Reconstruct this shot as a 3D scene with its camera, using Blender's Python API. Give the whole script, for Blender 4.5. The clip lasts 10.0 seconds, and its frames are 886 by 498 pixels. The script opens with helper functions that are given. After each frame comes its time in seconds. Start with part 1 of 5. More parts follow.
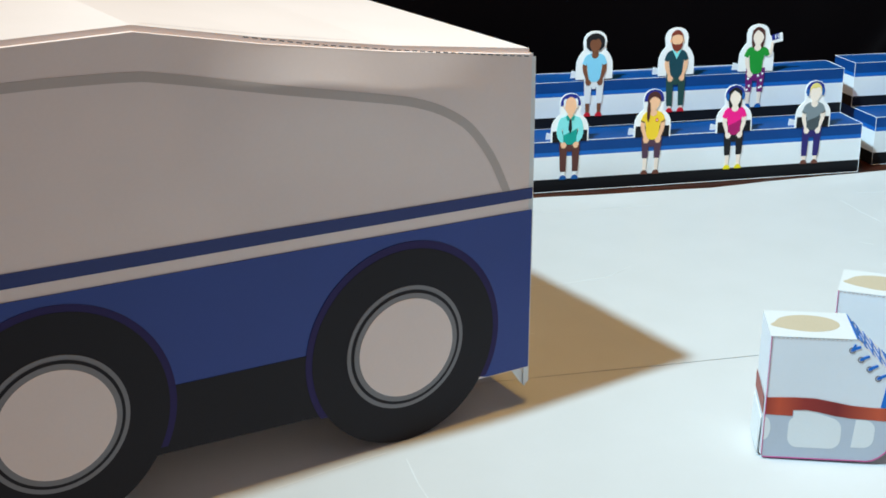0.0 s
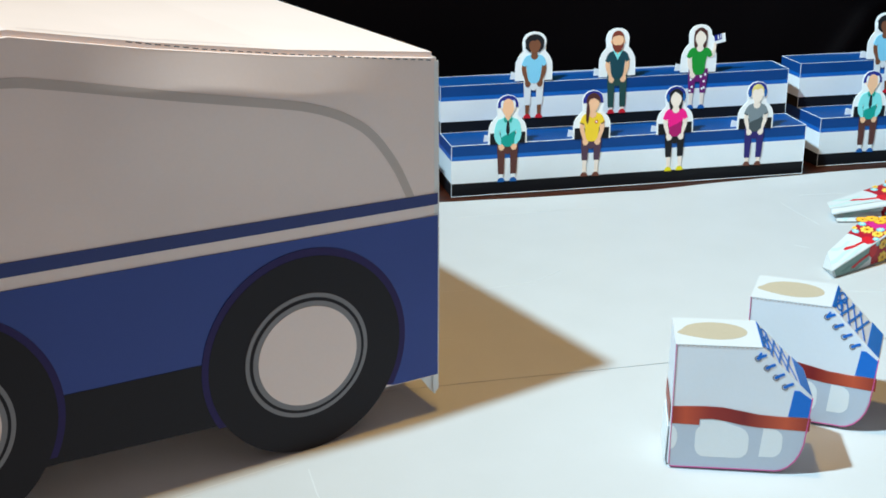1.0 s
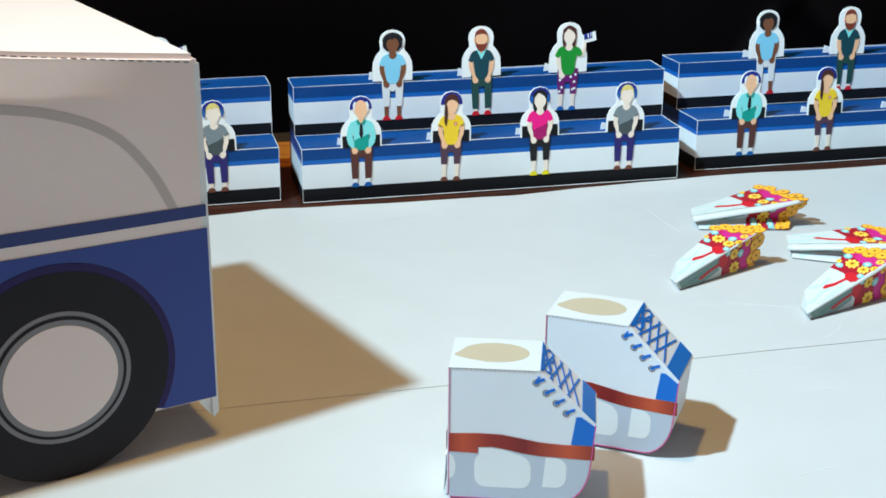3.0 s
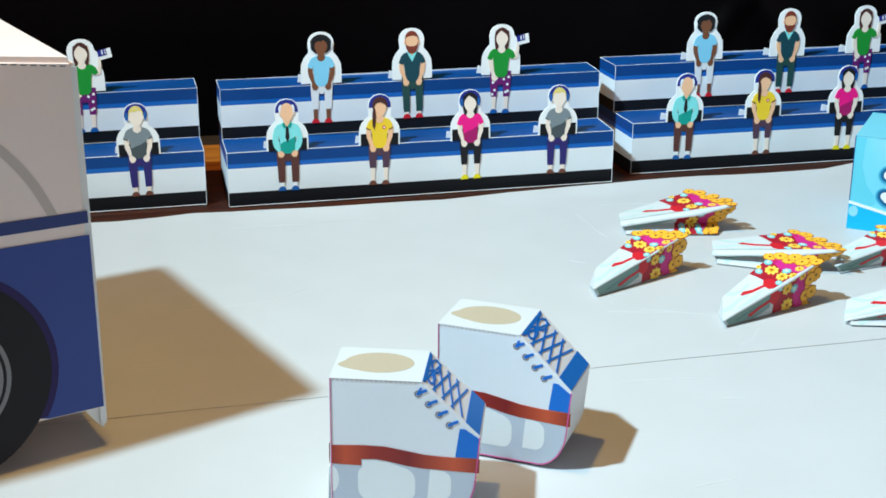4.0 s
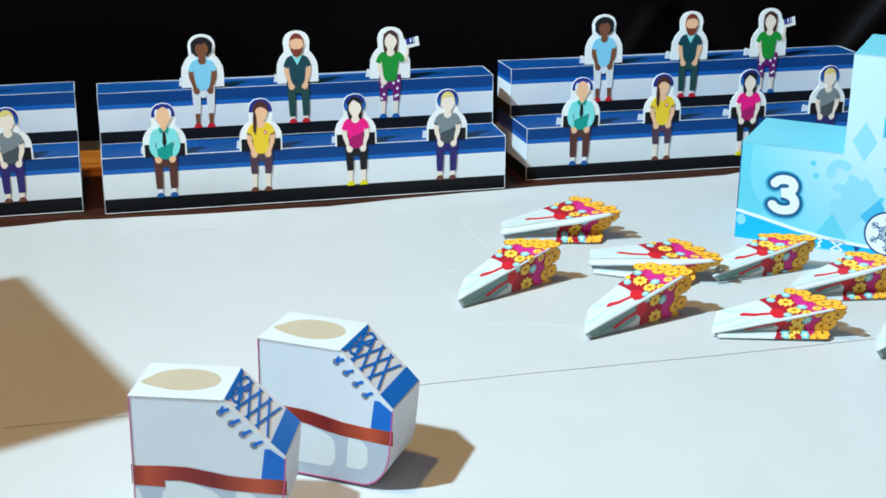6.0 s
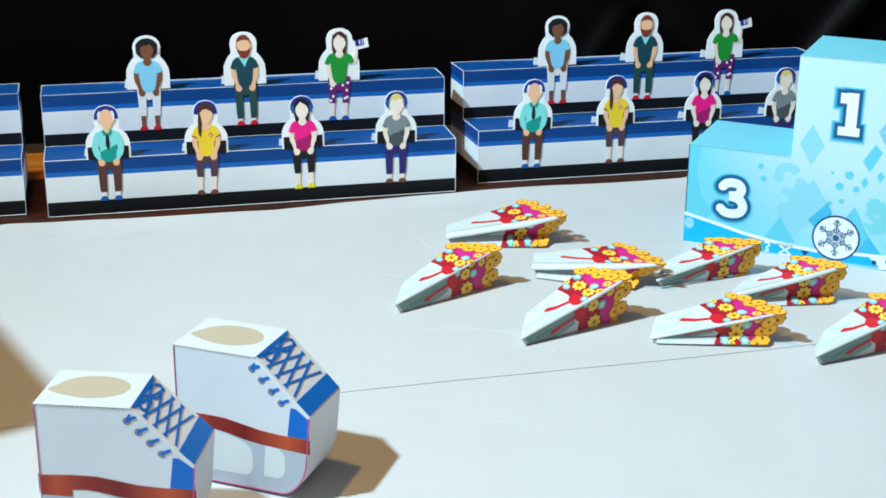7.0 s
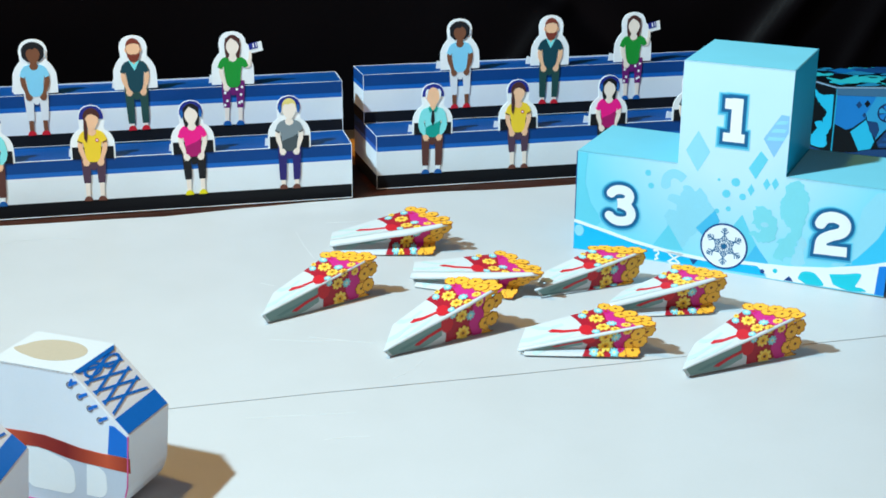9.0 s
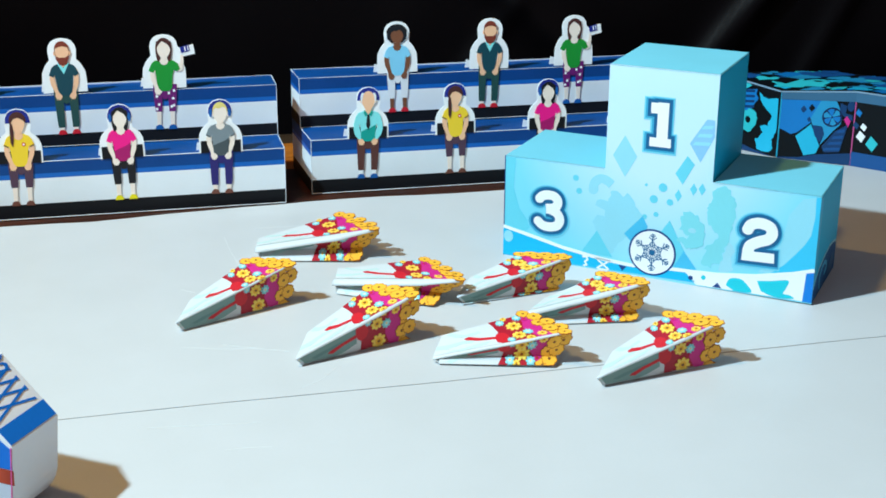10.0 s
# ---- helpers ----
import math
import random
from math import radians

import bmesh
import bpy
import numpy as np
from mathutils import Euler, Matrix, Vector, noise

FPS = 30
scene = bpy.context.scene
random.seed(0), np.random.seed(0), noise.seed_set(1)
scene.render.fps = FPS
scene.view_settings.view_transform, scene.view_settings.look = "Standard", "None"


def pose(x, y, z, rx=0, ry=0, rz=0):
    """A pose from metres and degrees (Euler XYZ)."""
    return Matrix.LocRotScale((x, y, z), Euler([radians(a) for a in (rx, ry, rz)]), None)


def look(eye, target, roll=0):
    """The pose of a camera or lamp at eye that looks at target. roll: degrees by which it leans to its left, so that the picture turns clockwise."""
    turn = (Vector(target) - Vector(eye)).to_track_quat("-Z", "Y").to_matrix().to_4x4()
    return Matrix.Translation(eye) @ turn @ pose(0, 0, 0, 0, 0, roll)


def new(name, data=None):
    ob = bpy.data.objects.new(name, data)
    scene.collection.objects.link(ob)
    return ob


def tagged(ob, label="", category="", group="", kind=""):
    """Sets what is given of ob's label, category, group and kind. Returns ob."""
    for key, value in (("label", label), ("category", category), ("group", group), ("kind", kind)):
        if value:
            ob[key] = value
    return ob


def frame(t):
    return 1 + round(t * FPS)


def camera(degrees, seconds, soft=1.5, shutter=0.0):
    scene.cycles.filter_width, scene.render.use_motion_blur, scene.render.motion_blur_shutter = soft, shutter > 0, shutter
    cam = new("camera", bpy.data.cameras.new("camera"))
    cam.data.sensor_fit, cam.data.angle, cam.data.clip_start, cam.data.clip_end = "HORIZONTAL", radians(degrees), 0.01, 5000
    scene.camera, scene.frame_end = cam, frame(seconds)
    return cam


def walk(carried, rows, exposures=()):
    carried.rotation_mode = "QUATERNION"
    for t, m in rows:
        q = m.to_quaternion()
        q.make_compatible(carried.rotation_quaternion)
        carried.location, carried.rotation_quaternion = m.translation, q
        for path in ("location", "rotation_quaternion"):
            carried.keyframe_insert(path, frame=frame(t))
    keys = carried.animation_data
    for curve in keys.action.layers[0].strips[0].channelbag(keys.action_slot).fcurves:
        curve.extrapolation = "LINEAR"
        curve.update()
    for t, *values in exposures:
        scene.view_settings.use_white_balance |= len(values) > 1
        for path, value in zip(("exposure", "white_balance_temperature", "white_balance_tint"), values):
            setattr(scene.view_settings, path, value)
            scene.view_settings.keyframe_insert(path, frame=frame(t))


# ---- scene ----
cam = camera(34.3, 10.0, 1.7)
PATH = [
    (0.0, (-0.1582, -0.6358, 0.2060), (-0.0681, -0.1736, 0.0378), 0.22),
    (0.5, (-0.1444, -0.6354, 0.2062), (-0.0542, -0.1733, 0.0377), 0.20),
    (1.0, (-0.1276, -0.6344, 0.2067), (-0.0376, -0.1726, 0.0375), 0.15),
    (1.5, (-0.1104, -0.6337, 0.2068), (-0.0203, -0.1721, 0.0372), 0.16),
    (2.0, (-0.0917, -0.6314, 0.2062), (-0.0017, -0.1699, 0.0363), 0.17),
    (2.5, (-0.0733, -0.6238, 0.2040), (0.0163, -0.1624, 0.0335), 0.16),
    (4.0, (-0.0221, -0.6166, 0.2021), (0.0673, -0.1553, 0.0312), 0.23),
    (4.5, (-0.0069, -0.6154, 0.2019), (0.0826, -0.1541, 0.0310), 0.26),
    (5.0, (0.0063, -0.6132, 0.2003), (0.0964, -0.1518, 0.0300), 0.26),
    (5.5, (0.0189, -0.6116, 0.1996), (0.1090, -0.1501, 0.0294), 0.30),
    (7.0, (0.0531, -0.6073, 0.1974), (0.1442, -0.1458, 0.0281), 0.37),
    (7.5, (0.0665, -0.6066, 0.1967), (0.1570, -0.1448, 0.0278), 0.35),
    (8.0, (0.0779, -0.6058, 0.1968), (0.1684, -0.1441, 0.0277), 0.32),
    (8.5, (0.0887, -0.6054, 0.1968), (0.1792, -0.1436, 0.0278), 0.33),
    (9.0, (0.1016, -0.6044, 0.1970), (0.1922, -0.1428, 0.0275), 0.35),
    (9.5, (0.1167, -0.6033, 0.1966), (0.2073, -0.1417, 0.0274), 0.38),
    (10.0, (0.1305, -0.6023, 0.1958), (0.2219, -0.1405, 0.0272), 0.40),
]
walk(cam, [(t, look(eye, target, roll)) for t, eye, target, roll in PATH])

# ---- light: one cool studio lamp high on the side, an added warm lamp, warm dim room around ----
world = bpy.data.worlds.new("room_light")
world.use_nodes = True
scene.world = world
world.node_tree.nodes["Background"].inputs[0].default_value = (0.176, 0.147, 0.150, 1)
world.node_tree.nodes["Background"].inputs[1].default_value = 1.0
LAMP = (-0.420, -0.345, 0.760)
key = bpy.data.lights.new("studio_spotlight", "SPOT")
key.energy, key.color, key.shadow_soft_size = 91.0, (0.560, 0.830, 0.985), 0.020
key.spot_size, key.spot_blend = radians(152), 1.0
key_ob = new("studio_spotlight", key)
key_ob.matrix_world = look(LAMP, (0.559, -0.242, 0.586))
# unseen warm lamp added low over the table to tint the shadows tan
bulb = bpy.data.lights.new("added_warm_lamp", "AREA")
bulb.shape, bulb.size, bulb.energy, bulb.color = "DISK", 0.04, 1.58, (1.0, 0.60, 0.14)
bulb_ob = new("added_warm_lamp", bulb)
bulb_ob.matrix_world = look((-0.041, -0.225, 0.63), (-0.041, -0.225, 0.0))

DM = 0.1  # lengths below are in decimetres


# ---- materials ----
def lin(r, g, b):
    return tuple((v / 255 / 12.92) if v <= 10 else ((v / 255 + 0.055) / 1.055) ** 2.4 for v in (r, g, b))


def paper(name, rgb, rough=0.5, vary=0.05, grain=0.03, spec=0.35, stain=0.05):
    """Printed or plain card: fine fibre relief, faint mottling at two scales."""
    m = bpy.data.materials.new(name)
    m.use_nodes = True
    nt = m.node_tree
    bsdf = nt.nodes["Principled BSDF"]
    tc = nt.nodes.new("ShaderNodeTexCoord")
    fine = nt.nodes.new("ShaderNodeTexNoise")
    fine.inputs["Scale"].default_value, fine.inputs["Detail"].default_value = 900, 4
    broad = nt.nodes.new("ShaderNodeTexNoise")
    broad.inputs["Scale"].default_value, broad.inputs["Detail"].default_value = 38, 5
    nt.links.new(tc.outputs["Object"], fine.inputs["Vector"])
    nt.links.new(tc.outputs["Object"], broad.inputs["Vector"])
    c = lin(*rgb)
    ramp = nt.nodes.new("ShaderNodeMix")
    ramp.data_type = "RGBA"
    ramp.inputs[6].default_value = (*[v * (1 - vary) for v in c], 1)
    ramp.inputs[7].default_value = (*[min(1, v * (1 + vary)) for v in c], 1)
    nt.links.new(fine.outputs["Fac"], ramp.inputs[0])
    dirt = nt.nodes.new("ShaderNodeMix")
    dirt.data_type, dirt.blend_type = "RGBA", "MULTIPLY"
    tint = nt.nodes.new("ShaderNodeMapRange")
    tint.inputs[1].default_value, tint.inputs[2].default_value = 0.35, 0.7
    tint.inputs[3].default_value, tint.inputs[4].default_value = 0.0, 1.0
    nt.links.new(broad.outputs["Fac"], tint.inputs[0])
    nt.links.new(tint.outputs[0], dirt.inputs[0])
    nt.links.new(ramp.outputs[2], dirt.inputs[6])
    dirt.inputs[7].default_value = (1 - stain, 1 - stain, 1 - stain * 1.15, 1)
    nt.links.new(dirt.outputs[2], bsdf.inputs["Base Color"])
    bsdf.inputs["Roughness"].default_value = rough
    bsdf.inputs["Specular IOR Level"].default_value = spec
    bump = nt.nodes.new("ShaderNodeBump")
    bump.inputs["Strength"].default_value, bump.inputs["Distance"].default_value = grain * 4, 0.0003
    nt.links.new(fine.outputs["Fac"], bump.inputs["Height"])
    nt.links.new(bump.outputs[0], bsdf.inputs["Normal"])
    return m


def wood(name, dark, pale):
    m = bpy.data.materials.new(name)
    m.use_nodes = True
    nt = m.node_tree
    bsdf = nt.nodes["Principled BSDF"]
    tc = nt.nodes.new("ShaderNodeTexCoord")
    mp = nt.nodes.new("ShaderNodeMapping")
    mp.inputs["Scale"].default_value = (6, 60, 6)
    n = nt.nodes.new("ShaderNodeTexNoise")
    n.inputs["Scale"].default_value, n.inputs["Detail"].default_value = 4, 8
    r = nt.nodes.new("ShaderNodeValToRGB")
    r.color_ramp.elements[0].color = (*dark, 1)
    r.color_ramp.elements[1].color = (*pale, 1)
    r.color_ramp.elements[0].position, r.color_ramp.elements[1].position = 0.3, 0.7
    nt.links.new(tc.outputs["Object"], mp.inputs[0])
    nt.links.new(mp.outputs[0], n.inputs["Vector"])
    nt.links.new(n.outputs["Fac"], r.inputs[0])
    nt.links.new(r.outputs[0], bsdf.inputs["Base Color"])
    bsdf.inputs["Roughness"].default_value = 0.32
    return m


M_SHEET = paper("white_sheet", (202, 203, 203), 0.42, 0.012, 0.02, 0.3, 0.03)
M_CREASE = paper("paper_crease_white", (214, 216, 216), 0.6, 0.05)
M_CARD = paper("white_card", (230, 232, 232), 0.5, 0.02, 0.03, 0.3, 0.03)
M_EDGE = paper("card_edge", (240, 242, 244), 0.7, 0.03)
M_TAN = paper("card_inside", (180, 167, 144), 0.7, 0.04)
M_WOOD = wood("dark_varnished_wood", (0.022, 0.006, 0.003), (0.075, 0.018, 0.007))
M_PLANK = wood("orange_varnished_wood", (0.34, 0.090, 0.010), (0.62, 0.190, 0.022))
M_TRIM = wood("dull_wood_trim", (0.030, 0.016, 0.008), (0.060, 0.034, 0.018))
M_FLOOR = paper("dark_floor", (78, 72, 68), 0.6, 0.10, 0.05)
M_CLOTH = paper("black_satin_cloth", (6, 4, 6), 0.42, 0.3, 0.05, 0.15)
M_SEAT = paper("royal_blue_print", (8, 76, 147), 0.5, 0.10, 0.06, 0.2, 0.22)
M_NAVY = paper("deep_blue_print", (10, 68, 136), 0.5, 0.08, 0.04, 0.2, 0.12)
M_MID = paper("mid_blue_print", (8, 100, 188), 0.42, 0.05)
M_BAND = paper("stand_white_print", (236, 241, 244), 0.5, 0.02)
M_BLACK = paper("black_print", (22, 23, 27), 0.5, 0.08, 0.03, 0.2)


# ---- helpers for parts ----
def part(name, bm, material, parent=None, label="", smooth=False):
    """One mesh object from a bmesh in decimetres, under a thing or a part."""
    for v in bm.verts:
        v.co *= DM
    bm.normal_update()
    me = bpy.data.meshes.new(name)
    bm.to_mesh(me)
    bm.free()
    for m in (material if isinstance(material, (list, tuple)) else [material]):
        me.materials.append(m)
    if smooth:
        for p in me.polygons:
            p.use_smooth = True
    ob = new(name, me)
    ob.parent = parent
    if label:
        ob["label"] = label
    return ob


def at(x, y, z=0.0, rz=0.0, rx=0.0, ry=0.0):
    return pose(x * DM, y * DM, z * DM, rx, ry, rz)


def thing(name, m, label, category, group="", kind=""):
    ob = new(name)
    ob.empty_display_size = 0.01
    ob.matrix_world = m
    return tagged(ob, label, category, group, kind)


def face(bm, pts, mi=0):
    f = bm.faces.new([bm.verts.new(p) for p in pts])
    f.material_index = mi
    return f


def slab(bm, pts2, to3, t, mi=0, back=None):
    """An outline in a plane given thickness t along the plane's normal; to3(x, y, d) maps into space."""
    front = [bm.verts.new(to3(x, y, t)) for x, y in pts2]
    rear = [bm.verts.new(to3(x, y, 0)) for x, y in pts2]
    f = bm.faces.new(front)
    f.material_index = mi
    g = bm.faces.new(rear[::-1])
    g.material_index = mi if back is None else back
    n = len(pts2)
    for i in range(n):
        s = bm.faces.new([front[i], rear[i], rear[(i + 1) % n], front[(i + 1) % n]])
        s.material_index = mi if back is None else back


def upright(y=0.0):
    """Plane facing -y: x to the right, second coordinate up, thickness towards the viewer."""
    return lambda x, z, d: (x, y - d, z)


def level(z=0.0):
    return lambda x, y, d: (x, y, z + d)


def oval(cx, cy, rx, ry, n=24, a0=0.0, a1=360.0):
    full = abs(a1 - a0) >= 360
    k = n if full else n + 1
    return [(cx + rx * math.cos(radians(a0 + (a1 - a0) * i / n)), cy + ry * math.sin(radians(a0 + (a1 - a0) * i / n))) for i in range(k)]


def box_bm(x0, x1, y0, y1, z0, z1, bevel=0.004):
    bm = bmesh.new()
    bmesh.ops.create_cube(bm, size=1)
    for v in bm.verts:
        v.co = Vector(((x0 + x1) / 2 + v.co.x * (x1 - x0), (y0 + y1) / 2 + v.co.y * (y1 - y0), (z0 + z1) / 2 + v.co.z * (z1 - z0)))
    if bevel:
        bmesh.ops.bevel(bm, geom=bm.edges[:], offset=bevel, segments=2, affect="EDGES")
    return bm


def strip(bm, pts, w, to3, t=0.004, mi=0):
    """A ribbon of width w along a line of points in a plane."""
    left, right = [], []
    for i, p in enumerate(pts):
        a, b = Vector(pts[max(0, i - 1)]), Vector(pts[min(len(pts) - 1, i + 1)])
        d = (b - a).normalized()
        n = Vector((-d.y, d.x)) * w / 2
        left.append(tuple(Vector(p) + n))
        right.append(tuple(Vector(p) - n))
    ring = right + left[::-1]
    slab(bm, ring, to3, t, mi)


def smooth(pts, n):
    """Points of a soft curve through the given ones."""
    fine = []
    for i in range(len(pts) - 1):
        p0, p1, p2, p3 = (Vector(pts[max(0, min(len(pts) - 1, i + k))]) for k in (-1, 0, 1, 2))
        for k in range(n):
            u = k / n
            fine.append(tuple(0.5 * (2 * p1 + (p2 - p0) * u + (2 * p0 - 5 * p1 + 4 * p2 - p3) * u * u + (3 * p1 - p0 - 3 * p2 + p3) * u ** 3)))
    return fine + [tuple(pts[-1])]


def stroke(bm, pts, w, to3, t):
    """A bold pen stroke of width w along a smooth line, with round ends, as thin plates."""
    fine = [Vector(q) for q in smooth(pts, 5)]
    left, right = [], []
    for i, p in enumerate(fine):
        d = (fine[min(len(fine) - 1, i + 1)] - fine[max(0, i - 1)]).normalized()
        nv = Vector((-d.y, d.x)) * w / 2
        left.append(p + nv)
        right.append(p - nv)

    def cap(p, d):
        q0 = math.atan2(d.y, d.x)
        return [p + Vector((math.cos(q0 + q), math.sin(q0 + q))) * w / 2 for q in [math.pi * (-0.5 + k / 8) for k in range(1, 8)]]

    tail, head = cap(fine[0], fine[0] - fine[1]), cap(fine[-1], fine[-1] - fine[-2])
    slab(bm, [tuple(p) for p in [left[0]] + tail + [right[0]]], to3, t * 0.99)
    slab(bm, [tuple(p) for p in [right[-1]] + head + [left[-1]]], to3, t * (1 + 0.004 * len(fine)))
    for i in range(len(fine) - 1):
        slab(bm, [tuple(right[i]), tuple(right[i + 1]), tuple(left[i + 1]), tuple(left[i])], to3, t * (1 + 0.004 * i))


# ---- table, paper ground and backdrop ----
def gz(y):
    """Height of the lying paper: it falls very slightly towards the front, bent to fit the camera's view."""
    return -0.0175 * (-1.4 - y + math.sqrt((1.4 + y) ** 2 + 0.02))



def build_setting():
    table = thing("table", at(0, 0, 0), "dark reddish-brown varnished wooden table under the paper", "table", kind="structure")
    bm = bmesh.new()
    ys = [-14, -8, -5] + [-4 + 0.2 * k for k in range(21)] + [0.4, 0.60, 1.06, 1.22, 1.27, 1.28]
    top = lambda y: gz(y) - 0.020 if y < 0 else (-0.006 if y < 1.25 else (-0.014 if y < 1.275 else -0.03))
    rows = [[bm.verts.new((x, y, z)) for x, z in ((-16, top(y)), (16, top(y)), (16, -0.8), (-16, -0.8))] for y in ys]
    for a, b in zip(rows, rows[1:]):
        for k in range(4):
            f = bm.faces.new([a[k], b[k], b[(k + 1) % 4], a[(k + 1) % 4]])
            f.material_index = 0 if a[0].co.y < 0.59 else (1 if a[0].co.y < 1.0 else 2)
    bm.faces.new(rows[0])
    bm.faces.new(rows[-1][::-1])
    bmesh.ops.recalc_face_normals(bm, faces=bm.faces)
    part("tabletop", bm, [M_WOOD, M_PLANK, M_TRIM], table)
    for x in (-15, 15):
        for y in (-13.2, 0.5):
            part("leg", box_bm(x - 0.35, x + 0.35, y - 0.35, y + 0.35, -7.4, -0.8, 0.03), M_WOOD, table)
    bm = bmesh.new()
    slab(bm, [(-40, -40), (40, -40), (40, 40), (-40, 40)], level(-7.6), 0.2)
    tagged(part("floor", bm, M_FLOOR), "plain dark grey room floor under the table", "floor", kind="structure")
    # hanging black cloth with soft slanting folds
    bm = bmesh.new()
    xs = [-16 + 0.31 * i for i in range(60)] + [2.6 + 0.04 * i for i in range(96)] + [6.44 + 0.4 * i for i in range(25)]
    zs = [-6.0, -4.5, -3.0, -2.0, -1.2, -0.8] + [-0.5 + 0.06 * k for k in range(31)] + [1.36 + 0.7 * k for k in range(16)]
    nx, nz = len(xs) - 1, len(zs) - 1
    # foot x, foot z, run along x and z, height and width of each pulled fold
    pulls = [(4.72, 0.0, 0.63, 0.78, 0.085, 0.085), (4.98, 0.18, 0.50, 0.86, 0.040, 0.06), (3.52, 0.34, 0.70, -0.71, 0.070, 0.10), (3.30, 0.20, 0.55, 0.83, 0.030, 0.06), (5.55, 0.1, 0.45, 0.89, 0.05, 0.08)]
    grid = []
    for x in xs:
        row = []
        for z in zs:
            u = x - 0.52 * z
            y = 2.6 + 0.05 * math.sin(u * 1.3) + 0.05 * noise.noise((x * 0.7, z * 0.3, 2.0)) + 0.02 * noise.noise((x * 2.1, z * 1.6, 5.0))
            for fx, fz, dx, dz, high, wide in pulls:
                across = (x - fx) * dz - (z - fz) * dx
                y -= high * math.exp(-(across / wide) ** 2)
            row.append(bm.verts.new((x, y, z)))
        grid.append(row)
    for i in range(nx):
        for k in range(nz):
            bm.faces.new([grid[i][k], grid[i + 1][k], grid[i + 1][k + 1], grid[i][k + 1]])
    ob = part("backdrop", bm, M_CLOTH, None, smooth=True)
    tagged(ob, "black cloth backdrop hanging in soft folds behind the table", "backdrop", kind="structure")


EDGE = [(-16, -0.13), (-3, -0.13), (-0.9, -0.13), (-0.5, -0.11), (-0.1, -0.06), (0.0, -0.085), (0.4, -0.115), (0.9, -0.07), (1.3, -0.012), (1.75, 0.012),
        (2.0, 0.035), (2.2, 0.06), (2.55, 0.065), (2.9, 0.07), (3.3, 0.24), (3.9, 0.62), (4.5, 0.75), (6, 0.7), (16, 0.7)]


def edge_y(x):
    for (xa, ya), (xb, yb) in zip(EDGE, EDGE[1:]):
        if x <= xb:
            f = (x - xa) / (xb - xa)
            f = f * f * (3 - 2 * f)
            return ya + (yb - ya) * f
    return EDGE[-1][1]


def seam_y(x):
    return -1.955 + 0.052 * (x - 0.3)


def paper_z(x, y, lift):
    fold = 0.005 * math.exp(-abs(x - 1.917 - 0.13 * (y + 1.973)) / 0.22) * max(0.0, min(1.0, (-1.95 - y) / 0.2))
    return lift + gz(y) + 0.004 * noise.noise((x * 0.9, y * 0.9, 0.2)) + 0.0016 * noise.noise((x * 3.1, y * 3.1, 4.0)) + fold


def build_sheet(name, x0, x1, front, back, lift, label, curl=0.0):
    """A sheet of white paper, thin, lying almost flat, its far edge a little wavy."""
    bm = bmesh.new()
    nx = max(8, int((x1 - x0) / 0.08)) if x1 - x0 < 12 else 200
    ny = 26
    rows = []
    for i in range(nx + 1):
        x = x0 + (x1 - x0) * i / nx
        col = []
        for k in range(ny + 1):
            f = 1 - (1 - k / ny) ** 2.2
            y = front(x) + (back(x) - front(x)) * f
            z = paper_z(x, y, lift) + curl * max(0, f - 0.93) / 0.07 * (0.5 + 0.5 * math.sin(x * 4.3))
            col.append((x, y, z))
        rows.append(col)
    top = [[bm.verts.new(p) for p in c] for c in rows]
    low = [[bm.verts.new((p[0], p[1], p[2] - 0.0015)) for p in c] for c in rows]
    for i in range(nx):
        for k in range(ny):
            bm.faces.new([top[i][k], top[i + 1][k], top[i + 1][k + 1], top[i][k + 1]])
            bm.faces.new([low[i][k], low[i][k + 1], low[i + 1][k + 1], low[i + 1][k]])
    # cut edges, with corners of their own so that the sheet stays flat up to them
    rim = [[c[ny] for c in rows], [c[0] for c in rows][::-1], rows[0][::-1], rows[nx]]
    for line in rim:
        up = [bm.verts.new(p) for p in line]
        dn = [bm.verts.new((p[0], p[1], p[2] - 0.0015)) for p in line]
        for k in range(len(line) - 1):
            bm.faces.new([up[k], up[k + 1], dn[k + 1], dn[k]])
    ob = part(name, bm, M_SHEET, None, smooth=True)
    return tagged(ob, label, "paper sheet", kind="structure")


